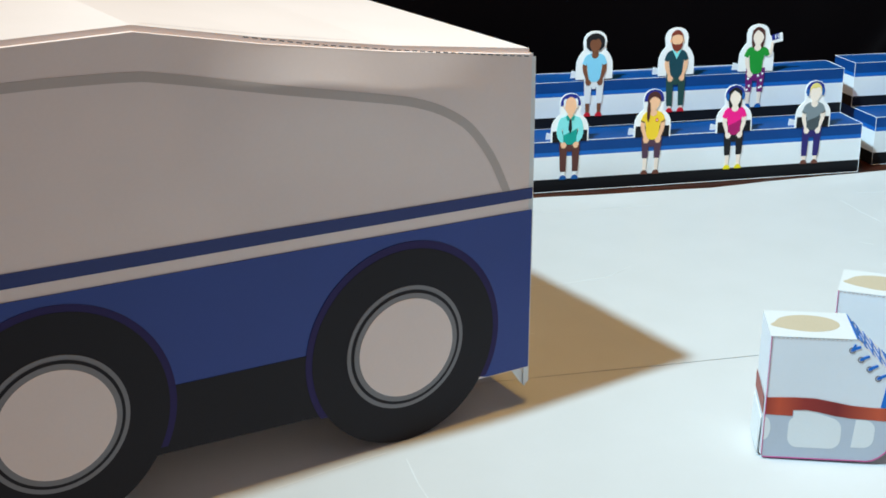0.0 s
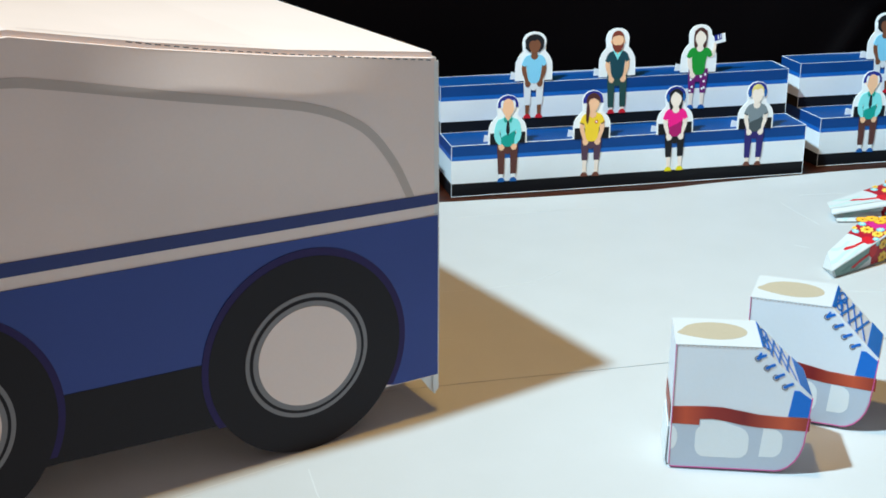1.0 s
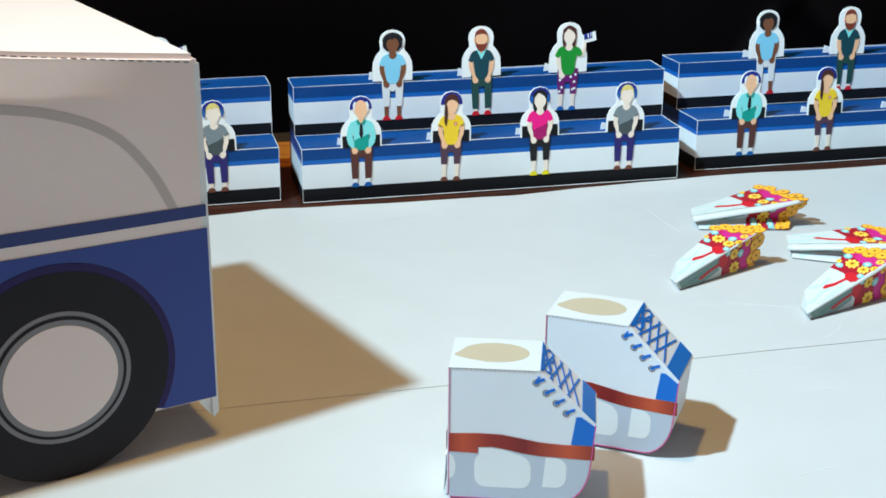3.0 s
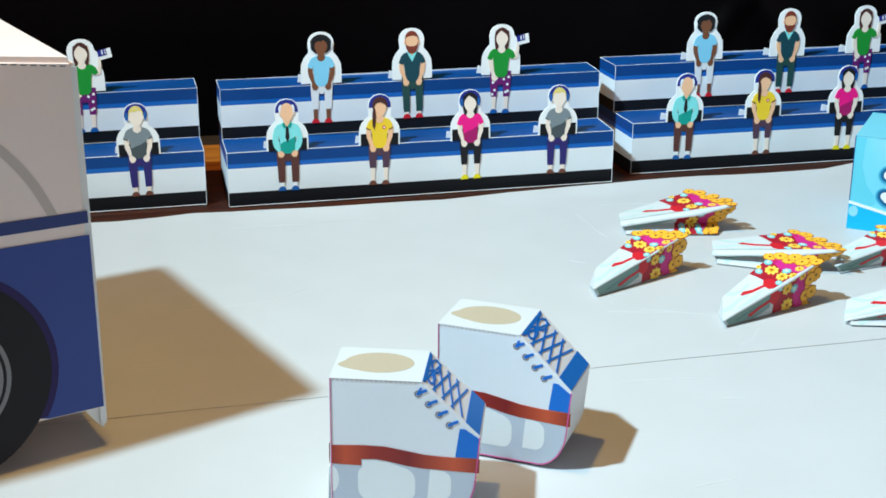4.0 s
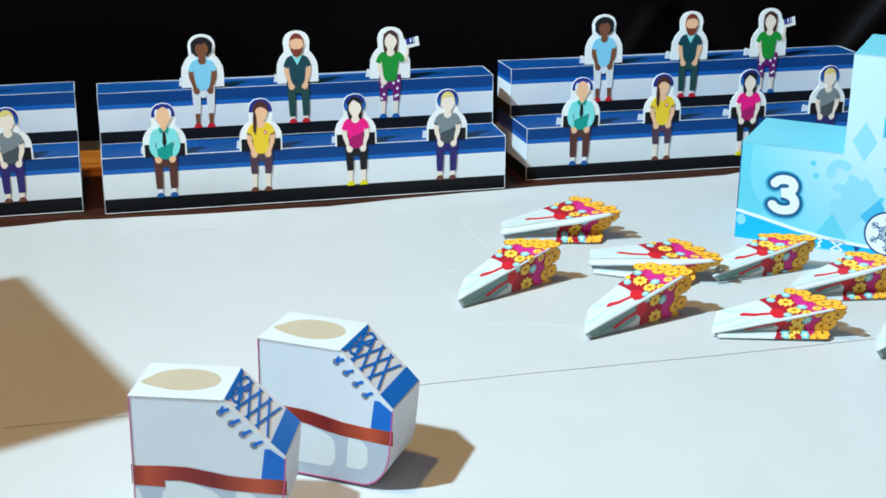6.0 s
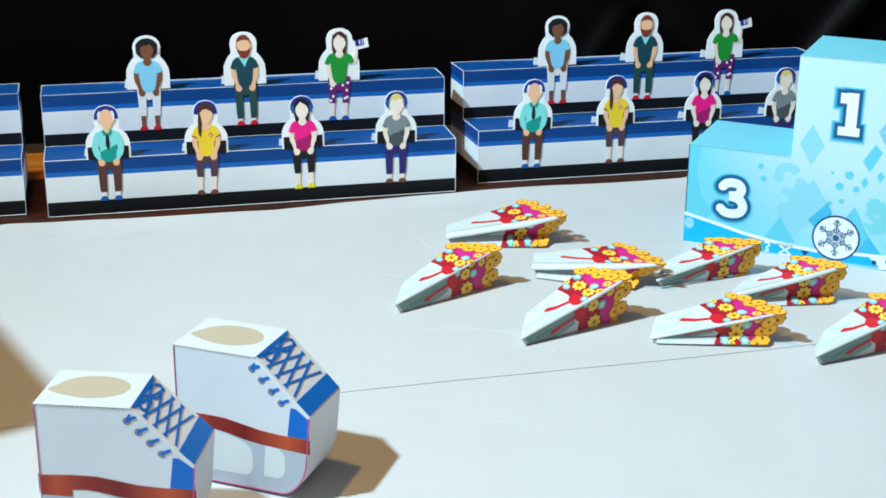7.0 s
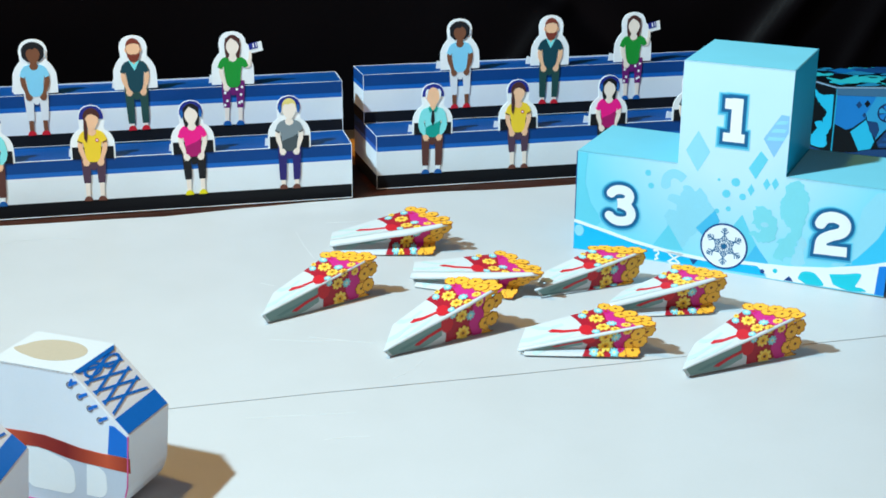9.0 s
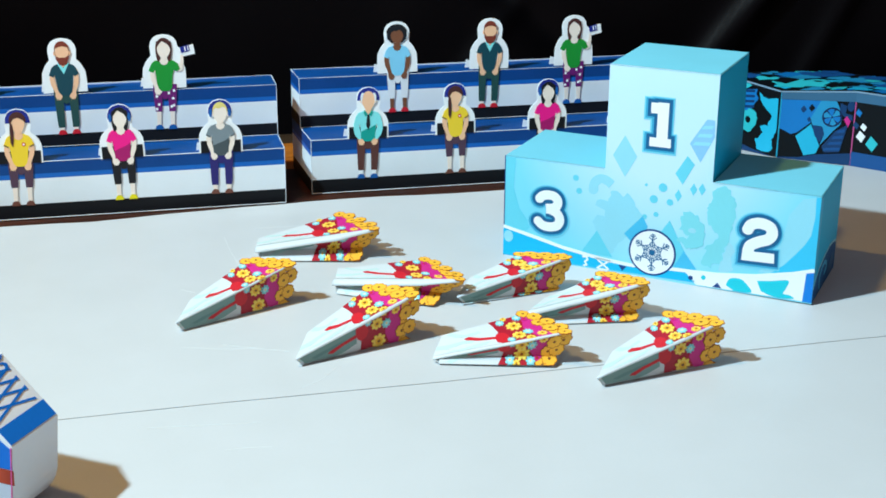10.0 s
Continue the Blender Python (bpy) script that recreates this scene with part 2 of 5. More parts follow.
def creases():
    """Thin scratches and creases pressed into the paper."""
    marks = [[(-0.934, -2.46), (-0.924, -2.604), (-0.905, -2.73)], [(-1.348, -2.564), (-1.147, -2.474), (-0.99, -2.412)], [(1.505, -0.36), (1.520, -0.53), (1.545, -0.69)],
             [(1.64, -0.262), (1.82, -0.264), (2.02, -0.365)], [(-0.05, -0.30), (0.13, -0.287), (0.31, -0.292), (0.63, -0.276)], [(-0.326, -1.182), (-0.126, -1.189), (0.115, -1.144), (0.249, -1.036)],
             [(-0.411, -1.638), (-0.318, -1.641)], [(1.443, -1.470), (1.575, -1.526), (1.66, -1.556)], [(1.19, -2.02), (1.359, -2.03), (1.529, -2.04)], [(1.413, -2.194), (1.482, -2.189), (1.55, -2.197)],
             [(1.187, -2.701), (1.26, -2.683), (1.332, -2.672)], [(1.316, -0.926), (1.366, -0.968)], [(1.307, -1.467), (1.439, -1.506), (1.566, -1.521)], [(1.677, -1.834), (1.746, -1.786), (1.803, -1.704)]]
    for line in marks:
        bm = bmesh.new()
        fine = []
        for a, b in zip(line, line[1:]):
            fine += [tuple(Vector(a).lerp(Vector(b), k / 6)) for k in range(6)]
        fine.append(line[-1])
        lift = 0.0002 if line[0][1] > -1.9 else (-0.0020 if line[0][0] < -0.648 else -0.0025)
        strip(bm, fine, 0.0036, lambda x, y, d: (x, y, paper_z(x, y, lift) - 0.001 + d), 0.0016)
        ob = part("paper_crease", bm, M_CREASE)
        tagged(ob, "thin white crease scratched into the paper sheet", "crease", kind="structure")


# ---- spectator stands ----
W, H1, H2, D1, D2 = 1.80, 0.249, 0.479, 0.235, 0.43


def banded(bm, corners, z0, z1, bands):
    """Upright panel between two ground points, split in horizontal printed bands: (share, material)."""
    (xa, ya), (xb, yb) = corners
    z = z0
    for share, mi in bands:
        zn = z + (z1 - z0) * share
        face(bm, [(xa, ya, z), (xb, yb, z), (xb, yb, zn), (xa, ya, zn)], mi)
        z = zn


STAND_MATS = [M_BLACK, M_BAND, M_MID, M_NAVY, M_SEAT, M_EDGE]
FRONT_BANDS = [(0.255, 0), (0.45, 1), (0.085, 2), (0.21, 3)]
BACK_BANDS = [(0.235, 0), (0.445, 1), (0.09, 2), (0.23, 3)]


def build_stand(m, label, skew=0.0):
    st = thing("spectator_stand", m, label, "grandstand", "paper grandstands along the rink")
    bm = bmesh.new()
    banded(bm, ((0, 0), (W, 0)), 0.0, H1, FRONT_BANDS)
    part("front_riser", bm, STAND_MATS, st)
    bm = bmesh.new()
    banded(bm, ((0, D1), (W, D1)), H1, H2, BACK_BANDS)
    part("back_riser", bm, STAND_MATS, st)
    for nm, y0, y1, z in (("lower_tread", 0, D1, H1), ("upper_tread", D1, D2, H2)):
        bm = bmesh.new()
        n = 12
        for i in range(n):
            xa, xb = W * i / n, W * (i + 1) / n
            sag = lambda x: -0.006 * math.sin(math.pi * x / W)
            face(bm, [(xa, y0, z), (xb, y0, z), (xb, y1, z + sag(xb)), (xa, y1, z + sag(xa))], 4)
        part(nm, bm, STAND_MATS, st)
    for x, flip in ((0.0, False), (W, True)):
        for nm, y0, y1, z0, z1, bands in (("lower_side", 0, D2, 0, H1, FRONT_BANDS), ("upper_side", D1, D2, H1, H2, BACK_BANDS)):
            bm = bmesh.new()
            banded(bm, ((x, y0), (x, y1)), z0, z1, bands)
            part(nm, bm, STAND_MATS, st)
    bm = bmesh.new()
    face(bm, [(0, D2, 0), (W, D2, 0), (W, D2, H2), (0, D2, H2)], 1)
    part("back_panel", bm, STAND_MATS, st)
    # worn white folds
    for nm, a, b in (("fold", (0, 0, H1), (W, 0, H1)), ("fold", (0, D1, H2), (W, D1, H2)), ("fold", (0, D2, H2), (W, D2, H2)), ("fold", (0, 0, 0), (W, 0, 0)),
                     ("fold", (0, 0, 0), (0, 0, H1)), ("fold", (W, 0, 0), (W, 0, H1)), ("fold", (0, D1, H1), (0, D1, H2)), ("fold", (W, D1, H1), (W, D1, H2)),
                     ("fold", (0, 0, H1), (0, D1, H1)), ("fold", (W, 0, H1), (W, D1, H1)), ("fold", (0, D1, H2), (0, D2, H2)), ("fold", (W, D1, H2), (W, D2, H2)), ("fold", (0, D1, H1), (W, D1, H1))):
        bm = bmesh.new()
        r = 0.0021 if a[2] == b[2] else 0.0017
        if a[1] == b[1] and a[1] > 0 and a[2] == b[2]:
            r = 0.0013
        va, vb = Vector(a), Vector(b)
        d = (vb - va).normalized()
        s1 = d.orthogonal().normalized()
        s2 = d.cross(s1)
        k = 14
        rings = []
        for j in range(k + 1):
            c = va.lerp(vb, j / k) + Vector((0, 0, 0))
            rr = r * (0.75 + 0.45 * noise.noise((c.x * 9 + a[2] * 30, c.y * 9, c.z * 20)))
            rings.append([bm.verts.new(c + (s1 * math.cos(q) + s2 * math.sin(q)) * rr) for q in (0.8, 2.37, 3.94, 5.5)])
        for j in range(k):
            for q in range(4):
                bm.faces.new([rings[j][q], rings[j][(q + 1) % 4], rings[j + 1][(q + 1) % 4], rings[j + 1][q]])
        part(nm, bm, M_EDGE, st)
    # the box is skewed out of square to fit the camera's view
    for ob in st.children:
        for q in ob.data.vertices:
            q.co.x -= skew * q.co.y
    return st


def build_ground_and_stands():
    build_setting()
    build_sheet("ground_paper_back", -16, 16, seam_y, edge_y, 0.0002, "large white paper sheet lying as ice over the table", 0.012)
    build_sheet("ground_paper_front", -0.66, 16, lambda x: -13.0, lambda x: seam_y(x) + 0.12, -0.0025, "white paper sheet tucked under the far sheet")
    build_sheet("ground_paper_side", -16, -0.648, lambda x: -13.0, lambda x: seam_y(x) + 0.10, -0.0020, "white paper sheet under the vehicle, overlapping its neighbour")
    creases()
    build_stand(at(0, 0, 0, 2.1), "blue, white and black folded paper grandstand")
    build_stand(at(1.926, 0.168, 0, 1.8), "blue and white folded paper grandstand behind the podium", 0.07)
    c, s = math.cos(0.048), math.sin(0.048)
    build_stand(at(-0.097 - W * c, 0.060 - W * s, 0, 2.75), "blue and white folded paper grandstand partly hidden by the vehicle")


build_ground_and_stands()

# ---- paper ice resurfacer ----
M_ZWHITE = paper("vehicle_white_card", (240, 222, 215), 0.36, 0.02, 0.02, 0.45, 0.03)
M_ZBLUE = paper("vehicle_blue_print", (26, 58, 142), 0.36, 0.04, 0.02, 0.45)
M_ZNAVY = paper("vehicle_navy_print", (23, 43, 114), 0.36, 0.04, 0.02, 0.45)
M_ZGREY = paper("vehicle_grey_print", (196, 182, 175), 0.36, 0.02, 0.02, 0.45)
M_TYRE = paper("tyre_black_print", (31, 28, 34), 0.5, 0.06, 0.02, 0.2)
M_TYRERIM = paper("tyre_purple_print", (44, 34, 88), 0.5, 0.06, 0.02, 0.2)
M_MARK = paper("fold_mark_print", (96, 104, 108), 0.5, 0.05)
M_RIM = paper("rim_grey_print", (128, 126, 130), 0.36, 0.03, 0.02, 0.45)


def build_vehicle():
    v = thing("ice_resurfacer", at(-0.4568, -2.1547, -0.028, 21.5), "folded paper ice resurfacer, white and blue with printed black wheels", "vehicle")
    depth, right = 1.12, -0.020
    prof = [(-3.0, 0.175), (-1.28, 0.165), (-0.77, 0.151), (-0.62, 0.14), (-0.19, 0.133), (right, 0.130), (right, 1.190), (-0.52, 1.252), (-0.93, 1.318), (-1.298, 1.389), (-1.64, 1.384), (-3.0, 1.37)]
    to3 = lambda x, z, d: (x, -d, z)
    bm = bmesh.new()
    slab(bm, prof, lambda x, z, d: (x, depth - d, z), depth, 0)
    bmesh.ops.recalc_face_normals(bm, faces=bm.faces)
    edges = [e for e in bm.edges if all(q.co.y < 0.01 and q.co.z > 1.0 for q in e.verts) or all(abs(q.co.x - right) < 0.001 for q in e.verts)]
    bmesh.ops.bevel(bm, geom=edges, offset=0.016, segments=4, affect="EDGES")
    part("body", bm, M_ZWHITE, v)

    def flat(name, pts, mat, off, label="", under=None):
        b = bmesh.new()
        slab(b, pts, to3, off)
        return part(name, b, mat, under or v, label)

    # side card, swelling a little below the roof fold where the paper bends
    brow = [q for q in prof[6:]]

    def top_z(x):
        for (xa, za), (xb, zb) in zip(brow, brow[1:]):
            if x >= xb:
                return za + (zb - za) * (x - xa) / (xb - xa)
        return brow[-1][1]

    def swell(x, z):
        d = top_z(x) - 0.016 - z
        if d <= 0 or d >= 0.42:
            return 0.0
        wx = max(0.0, min(1.0, (right - 0.02 - x) / 0.48)) * max(0.0, min(1.0, (x + 1.22) / 0.40))
        peak = 0.105 + 0.05 * noise.noise((x * 2.3, 0.0, 7.0))
        f = d / peak if d < peak else 0.5 + 0.5 * math.cos(math.pi * (d - peak) / (0.42 - peak))
        return 0.020 * wx * wx * (3 - 2 * wx) * f * (1 + 0.35 * noise.noise((x * 3.0, z * 4.0, 1.0)))

    bm = bmesh.new()
    cols, rws = 90, 40
    grid = []
    for i in range(cols + 1):
        x = right - 0.018 - (2.96 if i == cols else 1.5 * i / (cols - 1))
        grid.append([bm.verts.new((x, -0.0006 - swell(x, z), z)) for z in [top_z(x) - 0.017 - 0.43 * k / rws for k in range(rws + 1)]])
    for i in range(cols):
        for k in range(rws):
            bm.faces.new([grid[i][k], grid[i][k + 1], grid[i + 1][k + 1], grid[i + 1][k]])
    bmesh.ops.recalc_face_normals(bm, faces=bm.faces)
    part("side_card", bm, M_ZWHITE, v, smooth=True)
    to3s = lambda x, z, d: (x, -d - swell(x, z), z)
    e = right - 0.004
    flat("blue_panel", [(-3.0, 0.375), (-1.0, 0.36), (-0.19, 0.136), (e, 0.134), (e, 0.677), (-0.953, 0.697), (-1.705, 0.711), (-3.0, 0.73)], M_ZBLUE, 0.003)
    flat("stripe", [(-3.0, 0.766), (-1.701, 0.748), (-0.952, 0.734), (e, 0.714), (e, 0.750), (-0.95, 0.773), (-1.697, 0.789), (-3.0, 0.81)], M_ZNAVY, 0.003)
    flat("lower_band", [(-3.0, 0.177), (-1.277, 0.166), (-0.768, 0.152), (-0.62, 0.143), (-0.62, 0.356), (-0.844, 0.361), (-1.247, 0.369), (-3.0, 0.385)], M_TYRE, 0.0045)
    line = [(-3.0, 1.262), (-2.5, 1.266), (-2.0, 1.268), (-1.646, 1.268), (-1.508, 1.266), (-1.312, 1.257), (-1.208, 1.240), (-0.890, 1.174), (-0.706, 1.137), (-0.521, 1.098), (-0.444, 1.076), (-0.380, 1.051), (-0.326, 1.022), (-0.275, 0.986), (-0.223, 0.930), (-0.169, 0.850), (-0.120, 0.746)]
    b = bmesh.new()
    fine = smooth(line, 12)
    off = []
    for i, q in enumerate(fine):
        d = (Vector(fine[min(len(fine) - 1, i + 1)]) - Vector(fine[max(0, i - 1)])).normalized()
        off.append(Vector((-d.y, d.x)) * 0.0135)
    cut = (-1.0, -0.5, 0.0, 0.5, 1.0)
    lines = [[b.verts.new(to3s(q[0] + n.x * c, q[1] + n.y * c, 0.0016)) for q, n in zip(fine, off)] for c in cut]
    for la, lb in zip(lines, lines[1:]):
        for i in range(len(fine) - 1):
            b.faces.new([la[i], la[i + 1], lb[i + 1], lb[i]])
    bmesh.ops.recalc_face_normals(b, faces=b.faces)
    part("window_outline", b, M_ZGREY, v, smooth=True)
    # roof: scored line behind the edge
    roof = [(-0.07, 1.1925), (-0.52, 1.250), (-0.93, 1.318), (-1.26, 1.3815)]
    b = bmesh.new()
    for (xa, za), (xb, zb) in zip(roof, roof[1:]):
        face(b, [(xa, 0.066, za + 0.0016), (xb, 0.062, zb + 0.0016), (xb, 0.066, zb + 0.0016), (xa, 0.071, za + 0.0016)])
    part("scored_line", b, M_ZGREY, v)
    # fold marks along the roof edge
    crease = [(-0.03, 1.1670), (-0.227, 1.1955), (-0.520, 1.2405), (-0.773, 1.2830), (-1.042, 1.3370)]
    for k in range(36):
        xa = -0.05 - k * 0.0265
        (x0, z0), (x1, z1) = next(q for q in zip(crease, crease[1:]) if q[1][0] <= xa)
        zc = lambda x: z0 + (z1 - z0) * (x - x0) / (x1 - x0)
        b = bmesh.new()
        slab(b, [(xa - 0.016, zc(xa - 0.016)), (xa, zc(xa)), (xa, zc(xa) + 0.0030), (xa - 0.016, zc(xa - 0.016) + 0.0030)], to3s, 0.0008)
        part("fold_mark", b, M_MARK, v)
    for cx, cz, foot in ((-0.494, 0.312, 0.142), (-1.592, 0.337, 0.172)):
        flat("wheel_arch", [q for q in oval(cx, cz + 0.002, 0.346, 0.340, 96) if q[1] > foot], M_TYRERIM, 0.0052)
        tyre = flat("wheel", oval(cx, cz, 0.325, cz + 0.006 if cz < 0.33 else 0.322, 72), M_TYRE, 0.006, "flat printed black wheel with white hub")
        for nm, r, rz, mat, off in (("rim", 0.2075, 0.201, M_RIM, 0.0075), ("ring", 0.194, 0.187, M_TYRE, 0.009), ("ring", 0.184, 0.177, M_RIM, 0.0105), ("hub", 0.167, 0.160, M_ZWHITE, 0.012)):
            bb = bmesh.new()
            slab(bb, oval(cx, cz, r, rz, 64), to3, off)
            part(nm, bb, mat, tyre)
    # thin lip of card at the corner and the glue tab below it
    b = bmesh.new()
    slab(b, [(-0.014, 0.062), (0.006, 0.075), (0.008, 0.6), (0.004, 1.165), (-0.014, 1.168)], lambda x, z, d: (right + x, 0.012 - d, z), 0.004)
    part("corner_flap", b, M_CARD, v)
    b = bmesh.new()
    slab(b, [(-0.055, 0.122), (-0.002, 0.122), (0.0, 0.055), (-0.018, 0.07)], lambda x, z, d: (right + x, 0.02 - d, z), 0.004)
    part("glue_tab", b, M_CARD, v)
    return v


# ---- paper skates ----
M_SKATE = paper("skate_white_print", (228, 230, 234), 0.5, 0.015)
# top card painted darker than the boot to hold down its strong light
M_CUFF = paper("skate_top_dimmed_card", (204, 207, 208), 0.5, 0.02)


def banner_print(name):
    """Red-brown ribbon with the satin lights of its print along the boot."""
    m = paper(name, (150, 60, 42), 0.42, 0.03)
    nt = m.node_tree
    tc = next(q for q in nt.nodes if q.bl_idname == "ShaderNodeTexCoord")
    mixer = [q for q in nt.nodes if q.bl_idname == "ShaderNodeMix"][0]
    sx = nt.nodes.new("ShaderNodeSeparateXYZ")
    rg = nt.nodes.new("ShaderNodeMath")
    rg.operation = "MULTIPLY"
    rg.inputs[1].default_value = 24.0
    rp = nt.nodes.new("ShaderNodeValToRGB")
    e = rp.color_ramp.elements
    e[0].position, e[0].color = 0.0, (*lin(150, 50, 36), 1)
    e[1].position, e[1].color = 1.0, (*lin(140, 44, 34), 1)
    for pos, col in ((0.10, (196, 78, 48)), (0.28, (150, 44, 36)), (0.52, (126, 30, 30)), (0.82, (200, 84, 52))):
        q = e.new(pos)
        q.color = (*lin(*col), 1)
    nt.links.new(tc.outputs["Object"], sx.inputs[0])
    nt.links.new(sx.outputs[0], rg.inputs[0])
    nt.links.new(rg.outputs[0], rp.inputs[0])
    for k in (6, 7):
        nt.links.new(rp.outputs[0], mixer.inputs[k])
    return m


M_SKBAND = banner_print("skate_red_brown_print")
M_BLADE = paper("skate_silver_print", (190, 197, 208), 0.5, 0.03)
M_LACE = paper("lace_blue_print", (8, 108, 200), 0.5, 0.05)
M_PINK = paper("pink_cut_line", (214, 90, 150), 0.6, 0.05)
SK_H, SK_TOP, SK_D, SK_TOE, SK_TZ = 0.406, 0.2537, 0.2083, 0.4137, 0.250


def build_skate(m, label):
    """Side outline with the heel at x = 0 and the toe towards +x; the boot is a hollow card box."""
    sk = thing("paper_skate", m, label, "ice skate", "pair of paper skates")
    arc = [(SK_TOE - 0.10 + 0.088 * math.sin(radians(q)), 0.125 - 0.125 * math.cos(radians(q))) for q in range(0, 91, 15)]
    prof = [(-0.004, 0.012), (0.006, 0.0)] + arc + [(SK_TOE, SK_TZ), (SK_TOP, SK_H), (0.0, SK_H)]
    n = len(prof)
    bm = bmesh.new()
    near = [bm.verts.new((x, 0, z)) for x, z in prof]
    far = [bm.verts.new((x, SK_D, z)) for x, z in prof]
    bm.faces.new(near)
    bm.faces.new(far[::-1])
    for i in range(n):
        j = (i + 1) % n
        if i != n - 2:
            bm.faces.new([near[i], far[i], far[j], near[j]])
    bmesh.ops.recalc_face_normals(bm, faces=bm.faces)
    bmesh.ops.bevel(bm, geom=[q for q in bm.edges if len(q.link_faces) == 2 and abs(q.verts[0].co.y - q.verts[1].co.y) < 1e-6], offset=0.003, segments=2, affect="EDGES")
    part("boot", bm, M_SKATE, sk)
    # closed top card with a printed oval opening
    bm = bmesh.new()
    slab(bm, [(0, 0), (SK_TOP, 0), (SK_TOP, SK_D), (0, SK_D)], level(SK_H - 0.003), 0.004)
    top = part("cuff_top", bm, M_CUFF, sk)
    bm = bmesh.new()
    ring = [(x - 0.026 * math.exp(-((y - 0.085) / 0.022) ** 2) * (x < 0.07), y) for x, y in oval(0.124, SK_D / 2 + 0.008, 0.096, 0.066, 48)]
    slab(bm, ring, level(SK_H + 0.001), 0.0005)
    part("opening_print", bm, M_TAN, top)
    to3 = upright(-0.0005)

    def flat(name, pts, mat, off, label="", target=None):
        b = bmesh.new()
        slab(b, pts, target or to3, off)
        return part(name, b, mat, sk, label)

    blade = [(0.004, 0.004)] + [(x - 0.003, z + 0.003) for x, z in arc] + [(SK_TOE - 0.003, 0.150), (0.2, 0.16), (0.002, 0.16)]
    flat("blade", blade, M_BLADE, 0.0007, "silver printed blade")
    gap = oval(0.105, 0.075, 0.03, 0.035, 6, 180, 270) + oval(0.205, 0.075, 0.03, 0.035, 6, 270, 360) + oval(0.195, 0.105, 0.04, 0.040, 6, 0, 70) + [(0.155, 0.160), (0.125, 0.164), (0.088, 0.164), (0.088, 0.150)] + oval(0.10, 0.115, 0.025, 0.03, 4, 120, 180)
    flat("blade_gap", gap, M_CARD, 0.0011)
    flat("blade_gap", [(0.268, 0.048)] + oval(0.305, 0.083, 0.030, 0.035, 8, -90, 0) + oval(0.300, 0.112, 0.035, 0.03, 8, 0, 80) + [(0.276, 0.143)], M_CARD, 0.0011)
    flat("blade_gap", [(0.002, 0.058)] + oval(0.002, 0.10, 0.020, 0.040, 10, -90, 90), M_CARD, 0.0011)
    flat("sole_band", [(0.002, 0.148), (0.085, 0.146), (0.085, 0.166), (0.125, 0.168), (0.165, 0.162), (0.21, 0.152), (0.26, 0.146), (SK_TOE - 0.002, 0.140), (SK_TOE - 0.001, 0.183),
                       (0.32, 0.184), (0.26, 0.188), (0.21, 0.197), (0.15, 0.207), (0.09, 0.208), (0.002, 0.204)], M_SKBAND, 0.0016, "red-brown printed sole band")
    flat("toe_stripe", [(0.345, 0.186), (SK_TOE - 0.004, 0.185), (SK_TOE - 0.003, SK_TZ - 0.006), (0.372, 0.272), (0.357, 0.272)], M_LACE, 0.0010)
    for i in range(4):
        x, z = 0.243 + i * 0.0285, 0.371 - i * 0.0297
        b = bmesh.new()
        ring = oval(x, z, 0.0085, 0.0085, 16)
        strip(b, ring + ring[:1], 0.0034, to3, 0.0008)
        part("eyelet", b, M_RIM, sk)
        b = bmesh.new()
        stroke(b, [(x, z), (x + 0.010, z + 0.006), (x + 0.021, z + 0.011)], 0.0085, to3, 0.0012)
        if i == 0:
            stroke(b, [(x, z), (x + 0.004, z + 0.010), (x + 0.008, z + 0.017)], 0.006, to3, 0.0014)
        part("lace_end", b, M_LACE, sk)
    b = bmesh.new()
    strip(b, [(0.004, 0.003), (SK_TOE - 0.10, 0.003)], 0.003, to3, 0.0020)
    part("cut_line", b, M_PINK, sk)
    b = bmesh.new()
    strip(b, [(0.001, 0.01), (0.003, SK_H)], 0.002, to3, 0.0020)
    part("cut_line", b, M_PINK, sk)
    for i in range(18):
        x = 0.006 + i * 0.0133
        flat("fold_mark", [(x, SK_H - 0.004), (x + 0.007, SK_H - 0.004), (x + 0.007, SK_H - 0.002), (x, SK_H - 0.0025)], M_ZGREY, 0.0008)
    # slanting instep with crossed laces and the toe stripe
    p0, p1 = Vector((SK_TOP, 0, SK_H)), Vector((SK_TOE, 0, SK_TZ))
    d = p1 - p0
    nrm = Vector((-d.z, 0, d.x)).normalized()

    def slope(u, w, t):
        q = p0 + d * u + nrm * (t + 0.0008)
        return (q.x, w * SK_D, q.z)

    b = bmesh.new()
    slab(b, [(0.74, 0.02), (0.975, 0.02), (0.975, 0.98), (0.74, 0.98)], slope, 0.001)
    part("toe_stripe", b, M_LACE, sk)
    for i in range(4):
        u = 0.02 + i * 0.155
        for k, (a, c) in enumerate((((u, 0.06), (u + 0.19, 0.90)), ((u, 0.90), (u + 0.19, 0.06)))):
            b = bmesh.new()
            slab(b, [(a[0] - 0.016, a[1]), (a[0] + 0.016, a[1]), (c[0] + 0.016, c[1]), (c[0] - 0.016, c[1])], slope, 0.0008 + 0.0003 * k)
            part("lace", b, M_LACE, sk)
    for cu, cw, ru, rw in ((0.11, 0.34, 0.075, 0.20), (0.14, 0.72, 0.075, 0.20)):
        b = bmesh.new()
        ring = oval(cu, cw, ru, rw, 20)
        for (ua, wa), (ub, wb) in zip(ring, ring[1:] + ring[:1]):
            ka, kb = 0.72, 0.72
